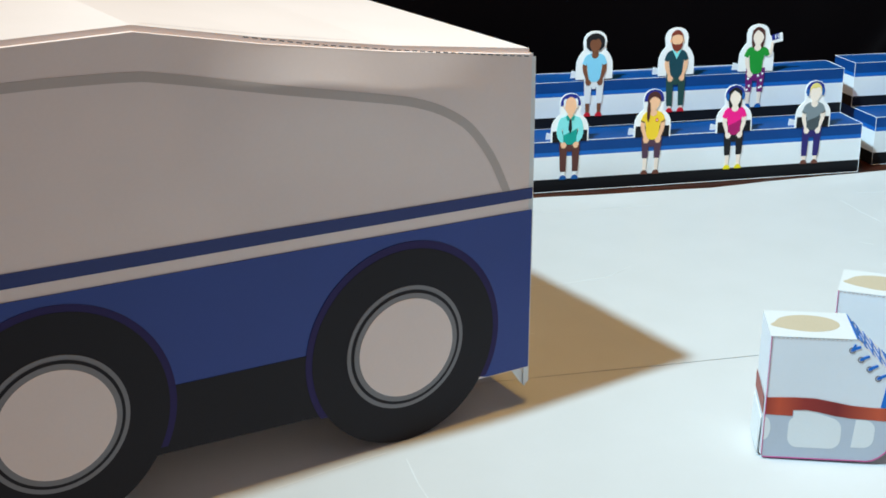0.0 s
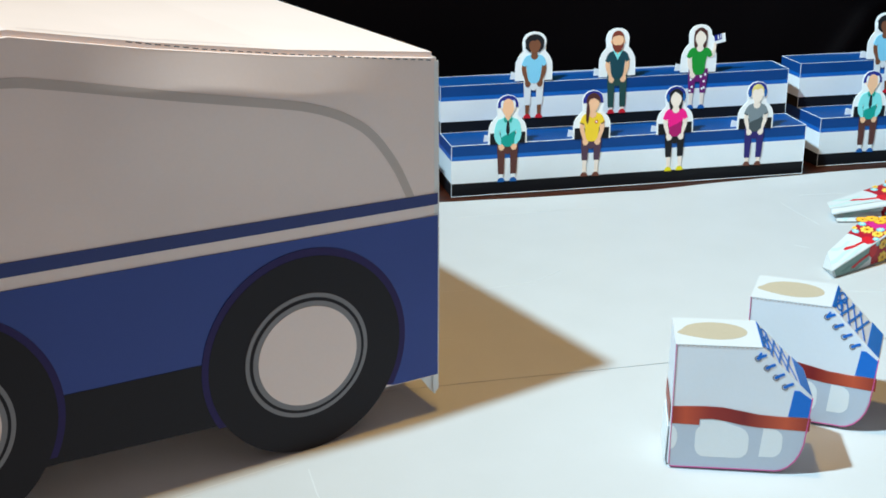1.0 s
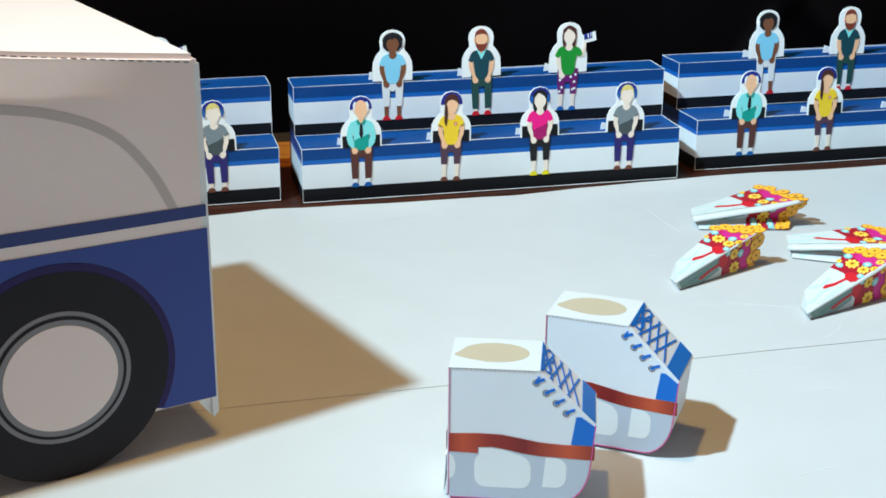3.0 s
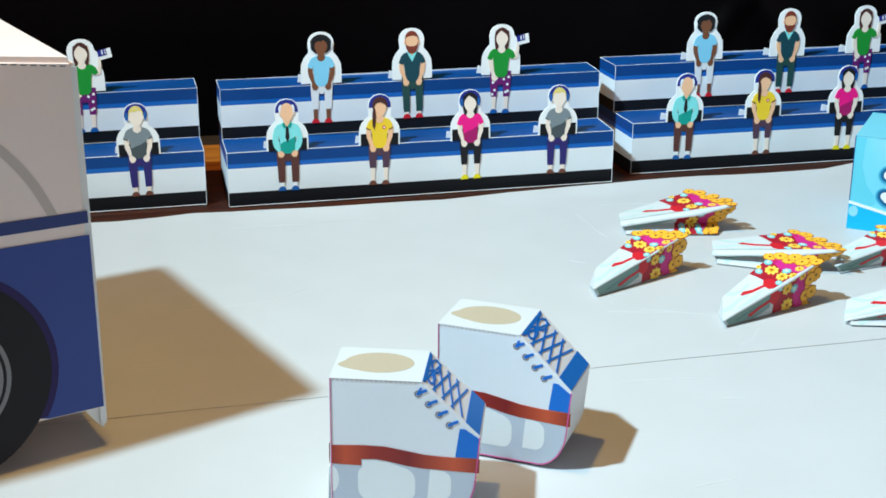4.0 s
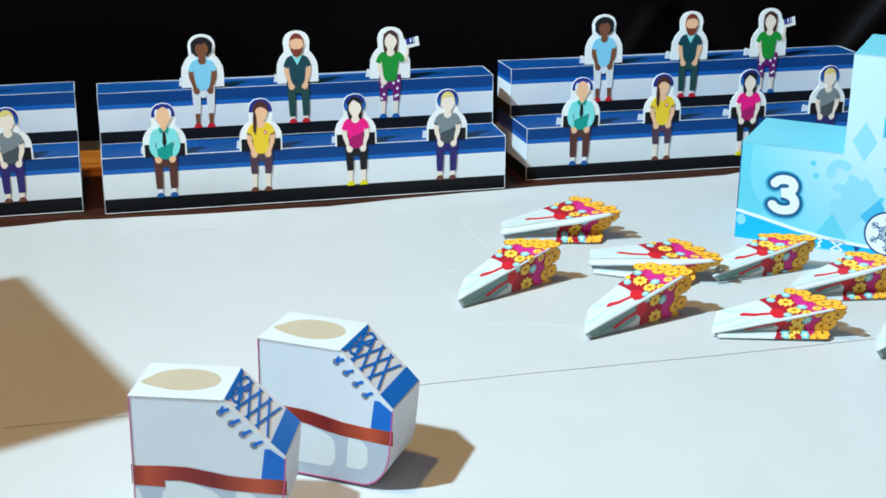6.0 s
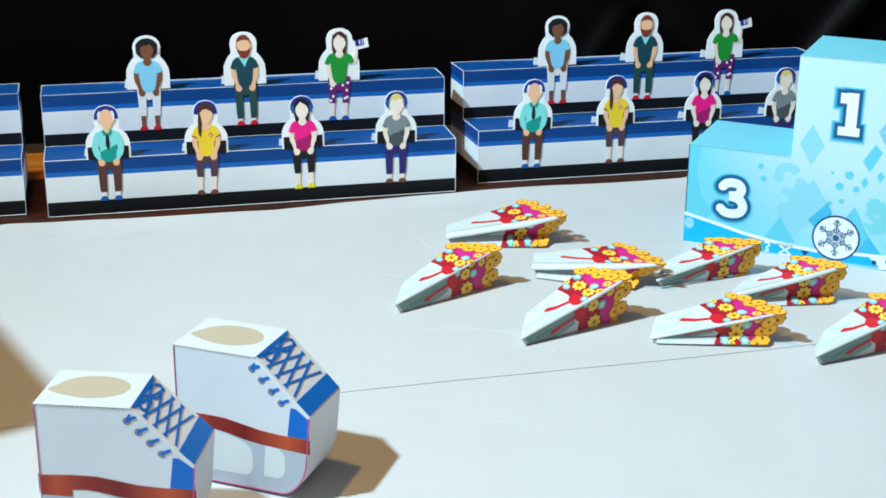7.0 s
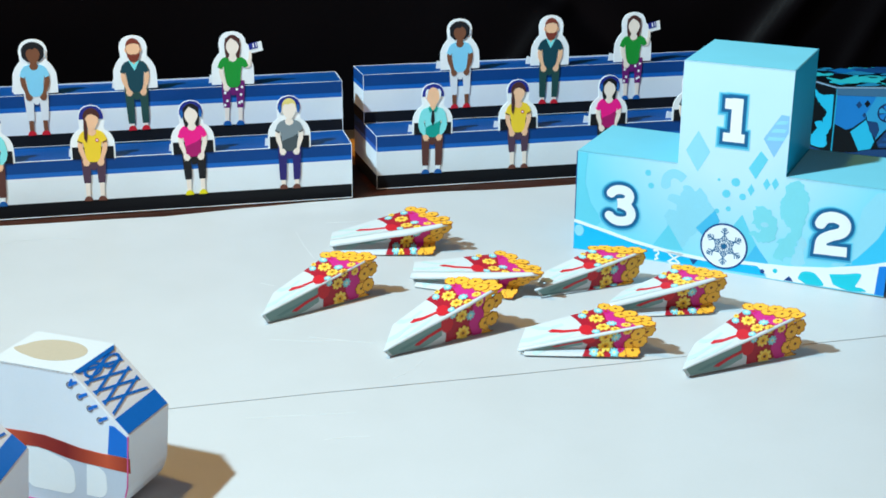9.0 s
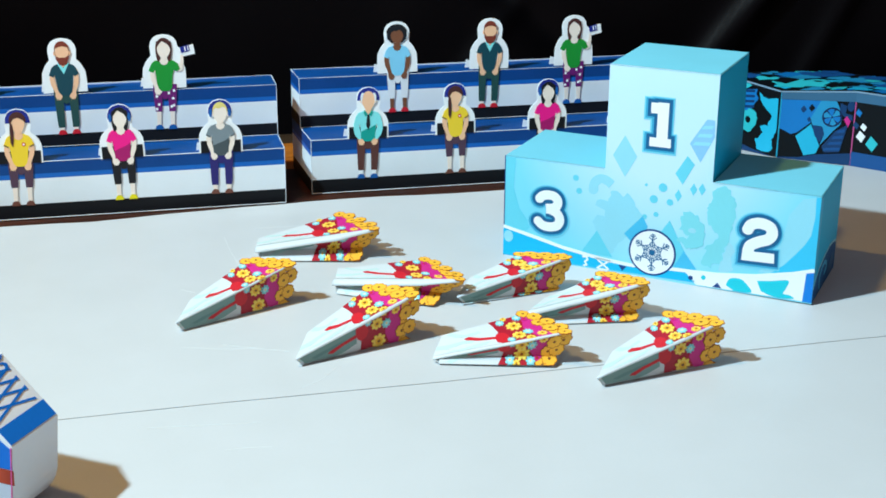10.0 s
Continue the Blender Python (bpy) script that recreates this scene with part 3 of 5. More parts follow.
            slab(b, [(ua, wa), (ub, wb), (cu + (ub - cu) * kb, cw + (wb - cw) * kb), (cu + (ua - cu) * ka, cw + (wa - cw) * ka)], slope, 0.0015)
        part("lace_bow", b, M_LACE, sk)
    b = bmesh.new()
    slab(b, [(0.0, 0.04), (0.0, 0.96), (0.05, 0.90), (0.05, 0.10)], slope, 0.0018)
    part("lace", b, M_LACE, sk)
    # printed band, cut edge and flap on the heel
    heel = lambda y, z, dd: (-0.0045 - dd, y, z)
    flat("sole_band", [(0.004, 0.148), (SK_D - 0.004, 0.150), (SK_D - 0.004, 0.206), (0.004, 0.204)], M_SKBAND, 0.0008, target=heel)
    b = bmesh.new()
    strip(b, [(x, z + 0.0015) for x, z in arc] + [(SK_TOE - 0.0015, SK_TZ)], 0.003, to3, 0.0020)
    part("cut_line", b, M_PINK, sk)
    b = bmesh.new()
    slab(b, [(0.012, 0.012), (SK_D - 0.012, 0.012), (SK_D - 0.012, 0.130), (0.012, 0.130)], lambda y, z, dd: (-0.005 - dd - 0.05 * max(0.0, 0.130 - z), y, z), 0.003)
    part("heel_flap", b, M_CARD, sk)
    return sk


# ---- podium ----
def podium_print(name):
    """Pale cyan card, lighter towards the middle, as printed."""
    m = paper(name, (150, 216, 238), 0.5, 0.015, 0.02, 0.35, 0.02)
    nt = m.node_tree
    tc = next(q for q in nt.nodes if q.bl_idname == "ShaderNodeTexCoord")
    mixer = [q for q in nt.nodes if q.bl_idname == "ShaderNodeMix"][0]
    mp = nt.nodes.new("ShaderNodeMapping")
    mp.inputs["Location"].default_value = (-0.062 * 16, 0, -0.070 * 13)
    mp.inputs["Scale"].default_value = (16, 0, 13)
    gr = nt.nodes.new("ShaderNodeTexGradient")
    gr.gradient_type = "SPHERICAL"
    rp = nt.nodes.new("ShaderNodeValToRGB")
    rp.color_ramp.elements[0].color = (*lin(118, 205, 226), 1)
    rp.color_ramp.elements[1].color = (*lin(188, 219, 231), 1)
    rp.color_ramp.elements[1].position = 0.6
    nt.links.new(tc.outputs["Object"], mp.inputs[0])
    nt.links.new(mp.outputs[0], gr.inputs[0])
    nt.links.new(gr.outputs["Fac"], rp.inputs[0])
    for k in (6, 7):
        nt.links.new(rp.outputs[0], mixer.inputs[k])
    return m


M_POD = podium_print("podium_cyan_print")
M_PODTOP = paper("podium_top_print", (122, 206, 224), 0.5, 0.02)
M_PODSIDE = paper("podium_side_print", (0, 176, 216), 0.5, 0.03, 0.03, 0.12)
M_PODBLUE = paper("podium_blue_print", (0, 174, 218), 0.5, 0.03)
M_PODPALE = paper("podium_pale_blue_print", (140, 206, 222), 0.5, 0.03)
M_PODMID = paper("podium_mid_blue_print", (98, 198, 217), 0.5, 0.03)
M_PODLEAF = paper("podium_leaf_print", (152, 208, 222), 0.5, 0.03)
M_PODTEALPALE = paper("podium_pale_teal_print", (122, 205, 215), 0.5, 0.03)
M_PODDEEP = paper("podium_deep_cyan_print", (66, 178, 216), 0.5, 0.03)
M_PODBRIGHT = paper("podium_bright_cyan_print", (50, 184, 222), 0.5, 0.03)
M_PODEDGE = paper("podium_edge_blue_print", (0, 120, 204), 0.5, 0.03)
M_PODTEAL = paper("podium_teal_print", (20, 190, 206), 0.5, 0.03)
M_PODLILAC = paper("podium_lilac_print", (132, 186, 228), 0.5, 0.03)
M_SIDEDEEP = paper("podium_side_deep_print", (4, 84, 138), 0.5, 0.04, 0.03, 0.15)
M_INK = paper("ink_blue_print", (8, 90, 134), 0.5, 0.03)
M_HALO = paper("number_halo_print", (112, 200, 222), 0.5, 0.03)
M_HALODEEP = paper("number_deep_halo_print", (52, 156, 192), 0.5, 0.03)
M_NAVYINK = paper("navy_ink_print", (16, 62, 122), 0.5, 0.03)
PX, PY, PA = 2.5907, -0.7667, -35.9
W3, W1, W2, PD, PH, P1 = 0.411, 0.415, 0.398, 0.433, 0.4135, 0.817


def pen(bm, pts, w, to3, t, n=6):
    """A bold curved stroke of width w with a round start, as one thin plate."""
    fine = [Vector(q) for q in smooth(pts, n)]
    rows = []
    for i, p in enumerate(fine):
        d = (fine[min(len(fine) - 1, i + 1)] - fine[max(0, i - 1)]).normalized()
        nv = Vector((-d.y, d.x)) * w / 2
        rise = t * (1 + 0.002 * i)
        rows.append([bm.verts.new(to3(*(p + nv * side), h)) for side, h in ((1, rise), (-1, rise), (-1, 0.0), (1, 0.0))])
    for a, b in zip(rows, rows[1:]):
        for k in (0, 1, 3):
            bm.faces.new([a[k], b[k], b[(k + 1) % 4], a[(k + 1) % 4]])
    bm.faces.new(rows[-1])
    # round start
    d = (fine[0] - fine[1]).normalized()
    turn = math.atan2(d.y, d.x)
    arc = [fine[0] + Vector((math.cos(turn + q), math.sin(turn + q))) * w / 2 for q in [math.pi * (-0.5 + k / 9) for k in range(1, 9)]]
    bm.faces.new([rows[0][0]] + [bm.verts.new(to3(*p, t)) for p in arc] + [rows[0][1]])


def ragged(pts, deep):
    """A smooth outline frayed into small lobes."""
    return [(x + deep * noise.noise((x * 60, z * 60, 3.0)), z + deep * noise.noise((x * 60, z * 60, 9.0))) for x, z in smooth(pts, 6)]


def weld(bm):
    """Ties the strokes of one printed figure together on their hidden side."""
    todo, islands = set(bm.verts), []
    while todo:
        seed = todo.pop()
        isle, edge = {seed}, [seed]
        while edge:
            for e in edge.pop().link_edges:
                for q in e.verts:
                    if q in todo:
                        todo.discard(q)
                        isle.add(q)
                        edge.append(q)
        islands.append(sorted(isle, key=lambda q: tuple(q.co)))
    islands.sort(key=lambda isle: tuple(isle[0].co))
    for isle in islands[1:]:
        a, b = min(((p, q) for p in islands[0] for q in isle), key=lambda pq: (pq[0].co - pq[1].co).length)
        c = next(e.other_vert(a) for e in a.link_edges)
        bm.faces.new([a, b, c])
    return bm


def digit(ch, cx, cz, grow, to3, t):
    """A heavy printed figure about 0.17 high; grow widens it for the outline."""
    bm = bmesh.new()
    g = grow
    at2 = lambda pts: [(cx + x, cz + z) for x, z in pts]
    if ch == "1":
        for k, (x0, x1, z0, z1) in enumerate(((-0.010, 0.032, -0.080, 0.083), (-0.036, 0.0, 0.040, 0.080), (-0.036, 0.046, -0.086, -0.052))):
            slab(bm, at2([(x0 - g / 2, z0 - g / 2), (x1 + g / 2, z0 - g / 2), (x1 + g / 2, z1 + g / 2), (x0 - g / 2, z1 + g / 2)]), to3, t * (1 + 0.01 * k))
    elif ch == "3":
        pen(bm, at2([(-0.040, 0.043), (-0.026, 0.056), (-0.002, 0.062), (0.024, 0.057), (0.036, 0.038), (0.024, 0.014), (-0.012, 0.006)]), 0.037 + g, to3, t)
        pen(bm, at2([(-0.044, -0.050), (-0.026, -0.064), (0.002, -0.068), (0.034, -0.059), (0.046, -0.034), (0.034, -0.009), (0.006, 0.003), (-0.012, 0.004)]), 0.037 + g, to3, t * 1.06)
    else:
        pen(bm, at2([(-0.044, 0.034), (-0.032, 0.054), (0.0, 0.064), (0.036, 0.054), (0.046, 0.028), (0.032, 0.006), (-0.004, -0.010), (-0.032, -0.030), (-0.038, -0.060)]), 0.042 + g, to3, t)
        slab(bm, at2([(-0.060 - g / 2, -0.088 - g / 2), (0.062 + g / 2, -0.084 - g / 2), (0.060 + g / 2, -0.046 + g / 2), (-0.058 - g / 2, -0.050 + g / 2)]), to3, t * 1.08)
    return weld(bm)


def build_podium():
    p = thing("winners_podium", at(PX, PY, 0, PA), "light blue paper winners podium with printed numbers", "podium")
    xe = W3 + W1 + W2
    to3 = upright(0)
    # front in one sheet, then tops, sides and back
    bm = bmesh.new()
    slab(bm, [(0, 0), (xe, 0), (xe, PH), (W3 + W1, PH), (W3 + W1, P1), (W3, P1), (W3, PH), (0, PH)], upright(0.004), 0.004)
    part("front_panel", bm, M_POD, p)
    for nm, x0, x1, z in (("third_step", 0, W3, PH), ("first_step", W3, W3 + W1, P1), ("second_step", W3 + W1, xe, PH)):
        bm = box_bm(x0, x1, 0.0, PD, z - 0.006, z, 0.002)
        part(nm, bm, M_PODTOP, p)
    for nm, x, z0, z1 in (("outer_side", 0, 0, PH - 0.006), ("riser_side", W3, PH, P1 - 0.006), ("riser_side", W3 + W1, PH, P1 - 0.006), ("outer_side", xe, 0, PH - 0.006)):
        s0 = x if x < 0.6 else x - 0.005
        part(nm, box_bm(s0, s0 + 0.005, 0.004, PD, z0, z1, 0.0015), M_PODSIDE, p)
    bm = bmesh.new()
    slab(bm, [(0, 0), (xe, 0), (xe, PH), (W3 + W1, PH), (W3 + W1, P1), (W3, P1), (W3, PH), (0, PH)], upright(PD), 0.004)
    part("back_panel", bm, M_PODSIDE, p)

    def flat(name, pts, mat, off, label="", under=None, target=None):
        b = bmesh.new()
        slab(b, pts, target or to3, off)
        return part(name, b, mat, under or p, label)

    E = 0.0006
    wave = [(0.0, 0.122), (0.122, 0.098), (0.252, 0.070), (0.412, 0.048), (0.537, 0.041), (0.62, 0.046), (0.711, 0.052), (0.867, 0.058), (1.011, 0.076), (1.15, 0.108), (xe, 0.132)]
    flat("corner_print", [(0.0, 0.10), (0.08, 0.10), (0.118, 0.138), (0.066, 0.205), (0.040, 0.286), (0.046, 0.408), (0.0, 0.408)], M_PODMID, E)
    flat("corner_print", [(xe, 0.12), (1.02, 0.09), (1.07, 0.174), (1.10, 0.237), (1.115, 0.33), (1.16, 0.395), (xe - 0.012, 0.408), (xe, 0.408)], M_PODPALE, E)
    flat("corner_print", [(1.065, 0.094), (1.112, 0.135), (1.147, 0.178), (1.180, 0.222), (1.200, 0.262), (1.208, 0.330), (1.206, 0.408), (xe, 0.408), (xe, 0.128), (1.15, 0.108)], M_PODBRIGHT, E * 1.5)
    flat("edge_print", [(1.190, 0.005), (xe, 0.005), (xe, 0.122), (1.196, 0.116)], M_PODEDGE, E * 2.6)
    flat("base_band", [(0.0, 0.004), (0.79, 0.012), (0.742, 0.050)] + wave[5::-1], M_PODBLUE, E * 2, "bright blue band along the base")
    flat("base_band", [(0.79, 0.004), (xe, 0.006), (xe, 0.132)] + wave[9:5:-1] + [(0.742, 0.050)], M_CARD, E * 2, "white band along the base")
    b = bmesh.new()
    strip(b, wave, 0.013, to3, E * 3)
    part("wave_line", b, M_CARD, p)
    flat("leaf_print", smooth([(0.904, 0.022), (0.918, 0.050), (0.958, 0.055), (0.984, 0.036), (1.002, 0.014), (0.990, 0.006), (0.935, 0.005)], 4), M_PODTEAL, E * 3)
    flat("leaf_print", smooth([(1.019, 0.058), (1.070, 0.066), (1.133, 0.078), (1.128, 0.047), (1.118, 0.024), (1.140, 0.022), (1.158, 0.010), (1.087, 0.006), (1.037, 0.020)], 4), M_PODTEAL, E * 3)
    flat("dot_print", oval(0.768, 0.028, 0.009, 0.009, 14), M_NAVYINK, E * 3)
    flat("dot_print", oval(0.817, 0.038, 0.009, 0.009, 14), M_PODTEAL, E * 3)
    flat("triangle_print", [(0.853, 0.006), (0.889, 0.006), (0.872, 0.026)], M_NAVYINK, E * 3)
    flat("triangle_print", [(0.482, 0.035), (0.515, 0.034), (0.498, 0.012)], M_NAVYINK, E * 3)
    flat("dot_print", oval(0.022, 0.083, 0.020, 0.024, 16), M_PODPALE, E * 3)
    for a, c in (((0.395, 0.008), (0.445, 0.044)), ((0.395, 0.044), (0.445, 0.008)), ((0.40, 0.006), (0.44, 0.006)), ((0.385, 0.048), (0.455, 0.046))):
        b = bmesh.new()
        strip(b, [a, c], 0.007, to3, E * 3)
        part("lattice_print", b, M_CARD, p)
    b = bmesh.new()
    strip(b, [(0.335, 0.046), (0.352, 0.048), (0.356, 0.036), (0.345, 0.026), (0.354, 0.014), (0.34, 0.010)], 0.009, to3, E * 3)
    part("curl_print", b, M_CARD, p)
    # large faint figures of the print
    flat("diamond_print", [(0.483, 0.552), (0.534, 0.474), (0.490, 0.390), (0.439, 0.470)], M_PODPALE, E)
    flat("diamond_print", [(0.684, 0.429), (0.726, 0.502), (0.755, 0.471), (0.714, 0.389)], M_PODMID, E)
    flat("diamond_print", [(0.731, 0.550), (0.790, 0.648), (0.819, 0.646), (0.822, 0.583), (0.775, 0.483)], M_PODLILAC, E)
    for k in range(3):
        z = 0.545 + k * 0.032
        flat("bar_print", [(0.742 + k * 0.014, z), (0.806 + k * 0.003, z + 0.004), (0.812 + k * 0.003, z + 0.018), (0.750 + k * 0.016, z + 0.014)], M_PODPALE, E * 2)
    for cx, cz in ((0.757, 0.376), (0.789, 0.381), (0.70, 0.345)):
        flat("diamond_print", [(cx - 0.014, cz), (cx, cz - 0.024), (cx + 0.014, cz), (cx, cz + 0.024)], M_PODMID, E)
    for cx, cz, r in ((0.640, 0.368, 0.017), (0.607, 0.318, 0.016), (0.670, 0.314, 0.013), (0.575, 0.244, 0.010), (0.619, 0.259, 0.010), (0.295, 0.36, 0.012), (0.31, 0.31, 0.012), (0.575, 0.37, 0.006)):
        flat("dot_print", oval(cx, cz, r, r, 18), M_PODMID, E)
    b = bmesh.new()
    pen(b, [(0.366, 0.322), (0.372, 0.352), (0.394, 0.370), (0.420, 0.366), (0.440, 0.352)], 0.036, to3, E)
    slab(b, oval(0.368, 0.326, 0.020, 0.020, 16), to3, E * 0.9)
    part("hook_print", b, M_PODPALE, p)
    flat("glove_print", ragged([(0.379, 0.257), (0.386, 0.281), (0.409, 0.290), (0.427, 0.279), (0.431, 0.305), (0.450, 0.327), (0.475, 0.325), (0.485, 0.312), (0.507, 0.320), (0.529, 0.296), (0.555, 0.260), (0.574, 0.223),
                                (0.538, 0.171), (0.493, 0.140), (0.451, 0.077), (0.392, 0.090), (0.385, 0.150), (0.370, 0.193), (0.384, 0.224), (0.416, 0.223), (0.414, 0.246)], 0.010), M_PODPALE, E)
    flat("triangle_print", [(0.325, 0.060), (0.389, 0.161), (0.455, 0.062)], M_PODMID, E * 1.5)
    flat("triangle_print", [(0.498, 0.165), (0.568, 0.245), (0.590, 0.205), (0.545, 0.120)], M_PODDEEP, E * 1.5)
    flat("triangle_print", [(0.643, 0.195), (0.674, 0.243), (0.719, 0.160), (0.767, 0.081), (0.78, 0.060), (0.70, 0.060)], M_PODMID, E * 1.5)
    flat("triangle_print", [(0.70, 0.062), (0.735, 0.130), (0.79, 0.062)], M_PODDEEP, E * 1.6)
    flat("leaf_print", ragged([(0.711, 0.254), (0.737, 0.289), (0.776, 0.275), (0.802, 0.243), (0.814, 0.196), (0.800, 0.160), (0.763, 0.143), (0.730, 0.160), (0.712, 0.172), (0.722, 0.188), (0.752, 0.196), (0.716, 0.212), (0.710, 0.231)], 0.016), M_PODTEALPALE, E * 1.8)
    flat("leaf_print", oval(0.762, 0.216, 0.016, 0.010, 12), M_PODLEAF, E * 2.4)
    flat("leaf_print", ragged([(0.827, 0.378), (0.861, 0.401), (0.892, 0.398), (0.907, 0.376), (0.920, 0.327), (0.921, 0.281), (0.910, 0.242), (0.907, 0.195), (0.887, 0.163), (0.877, 0.110), (0.857, 0.092), (0.832, 0.088),
                               (0.810, 0.100), (0.815, 0.152), (0.849, 0.186), (0.861, 0.207), (0.836, 0.240), (0.814, 0.274), (0.815, 0.321), (0.833, 0.351)], 0.016), M_PODTEALPALE, E * 1.3)
    flat("leaf_print", ragged([(0.87, 0.070), (0.90, 0.066), (0.925, 0.090), (0.918, 0.130), (0.930, 0.160), (0.905, 0.190), (0.890, 0.150), (0.880, 0.110)], 0.012), M_PODLEAF, E * 1.5)
    # badge with a snow crystal
    badge = flat("badge", oval(0.613, 0.106, 0.093, 0.093, 48), M_NAVYINK, E * 3.5, "round white badge with a dark blue snow crystal")
    b = bmesh.new()
    slab(b, oval(0.613, 0.106, 0.086, 0.086, 48), to3, E * 4)
    part("disc", b, M_CARD, badge)
    b = bmesh.new()
    for k in range(6):
        q = radians(30 + 60 * k)
        dx, dz = math.cos(q), math.sin(q)
        strip(b, [(0.613 + dx * 0.020, 0.106 + dz * 0.020), (0.613 + dx * 0.070, 0.106 + dz * 0.070)], 0.0042, to3, E * 4.6)
        for r, ln in ((0.048, 0.020), (0.060, 0.013)):
            for sgn in (-1, 1):
                q2 = q + sgn * radians(48)
                strip(b, [(0.613 + dx * r, 0.106 + dz * r), (0.613 + dx * r + math.cos(q2) * ln, 0.106 + dz * r + math.sin(q2) * ln)], 0.0040, to3, E * 4.6)
        ca, cb = 0.613 + dx * 0.066, 0.106 + dz * 0.066
        slab(b, [(ca - dz * 0.010 + dx * 0.004, cb + dx * 0.010 + dz * 0.004), (ca + dx * 0.010, cb + dz * 0.010), (ca + dz * 0.010 + dx * 0.004, cb - dx * 0.010 + dz * 0.004)], to3, E * 4.7)
        qa, qb = q, q + radians(60)
        strip(b, [(0.613 + math.cos(qa) * 0.046, 0.106 + math.sin(qa) * 0.046), (0.613 + math.cos((qa + qb) / 2) * 0.031, 0.106 + math.sin((qa + qb) / 2) * 0.031), (0.613 + math.cos(qb) * 0.046, 0.106 + math.sin(qb) * 0.046)], 0.0034, to3, E * 4.5)
    for k in range(12):
        q = radians(15 + 30 * k)
        slab(b, oval(0.613 + 0.031 * math.cos(q), 0.106 + 0.031 * math.sin(q), 0.0042, 0.0042, 8), to3, E * 4.65)
        strip(b, [(0.613 + math.cos(q) * 0.012, 0.106 + math.sin(q) * 0.012), (0.613 + math.cos(q) * 0.022, 0.106 + math.sin(q) * 0.022)], 0.0030, to3, E * 4.6)
    ring = oval(0.613, 0.106, 0.024, 0.024, 24)
    strip(b, ring + ring[:1], 0.0034, to3, E * 4.55)
    slab(b, oval(0.613, 0.106, 0.012, 0.012, 16), to3, E * 4.8)
    part("snow_crystal", b, M_INK, badge)
    # raised numbers of the three places
    for txt, cx, cz in (("3", 0.190, 0.215), ("1", 0.614, 0.609), ("2", 1.014, 0.219)):
        num = part("number", digit(txt, cx, cz, 0.026, to3, E * 3.4), M_INK, p, "white number with a dark blue outline")
        for grow, shift, step, mat in ((0.048, -0.003, 2.4, M_HALO), (0.038, -0.002, 2.8, M_HALODEEP)):
            part("number_glow", digit(txt, cx + shift, cz + shift, grow, to3, E * step), mat, num)
        part("number_face", digit(txt, cx, cz, 0.0, to3, E * 5), M_CARD, num)
    # side band
    side = lambda y, z, d: (xe + d, y, z)
    swing = [(0.006, 0.055), (0.05, 0.088), (0.10, 0.108), (0.18, 0.126), (0.28, 0.138), (0.36, 0.132), (0.425, 0.118)]
    flat("base_band", [(0.006, 0.004), (0.425, 0.004)] + swing[::-1], M_SIDEDEEP, E, target=side)
    b = bmesh.new()
    strip(b, swing, 0.009, side, E * 2)
    part("wave_line", b, M_PODPALE, p)
    b = bmesh.new()
    pen(b, [(0.13, 0.020), (0.12, 0.060), (0.16, 0.092), (0.22, 0.094), (0.25, 0.066), (0.21, 0.048)], 0.016, side, E * 2)
    part("curl_print", b, M_PODDEEP, p)
    flat("leaf_print", smooth([(0.27, 0.02), (0.30, 0.06), (0.35, 0.085), (0.40, 0.075), (0.39, 0.04), (0.34, 0.015)], 4), M_INK, E * 2, target=side)
    flat("edge_print", [(0.006, 0.06), (0.045, 0.09), (0.05, 0.40), (0.006, 0.405)], M_PODBRIGHT, E, target=side)
    b = bmesh.new()
    strip(b, [(0.002, 0.002), (0.002, PH)], 0.004, to3, E * 1.5)
    part("fold", b, M_NAVYINK, p)
    return p


# ---- paper spectators: plain cut-out shapes, one mesh each ----
def ink(name, *rgb):
    return paper("print_" + name, rgb, 0.5, 0.03)


FIG = [ink("card", 250, 251, 251), M_BLACK, M_SEAT, ink("tan", 255, 198, 156), ink("brown", 128, 78, 52), ink("pale", 255, 236, 220), ink("teal", 138, 232, 232), ink("deep_teal", 0, 160, 146),
       ink("yellow", 255, 212, 50), ink("pink", 255, 22, 140), ink("grey", 130, 142, 148), ink("sky", 138, 214, 244), ink("slate", 18, 70, 82), ink("green", 20, 150, 52), ink("umber", 92, 52, 46),
       ink("plum", 84, 58, 76), ink("coal", 22, 22, 26), ink("indigo", 46, 38, 110), ink("pine", 36, 76, 72), ink("purple", 112, 24, 110), ink("red", 214, 30, 46), ink("blue", 20, 96, 170),
       ink("lemon", 244, 226, 20), ink("cocoa", 118, 70, 56), ink("hair", 78, 40, 36), ink("rust", 132, 56, 40), ink("blond", 236, 216, 128), ink("violet", 30, 44, 140), ink("dark_grey", 74, 84, 88), ink("deep_pink", 176, 18, 104), ink("white", 236, 238, 240)]
CARD_, BLK, SEAT_, TAN_, BRN, PALE, TEAL, DTEAL, YEL, PINK_, GREY, SKY, SLATE, GRN, UMBER, PLUM, COAL, INDIGO, PINE, PURP, RED, BLUE, LEMON, COCOA, HAIR, RUST, BLOND, VIOLET, DGREY, DPINK, WHITE = range(31)

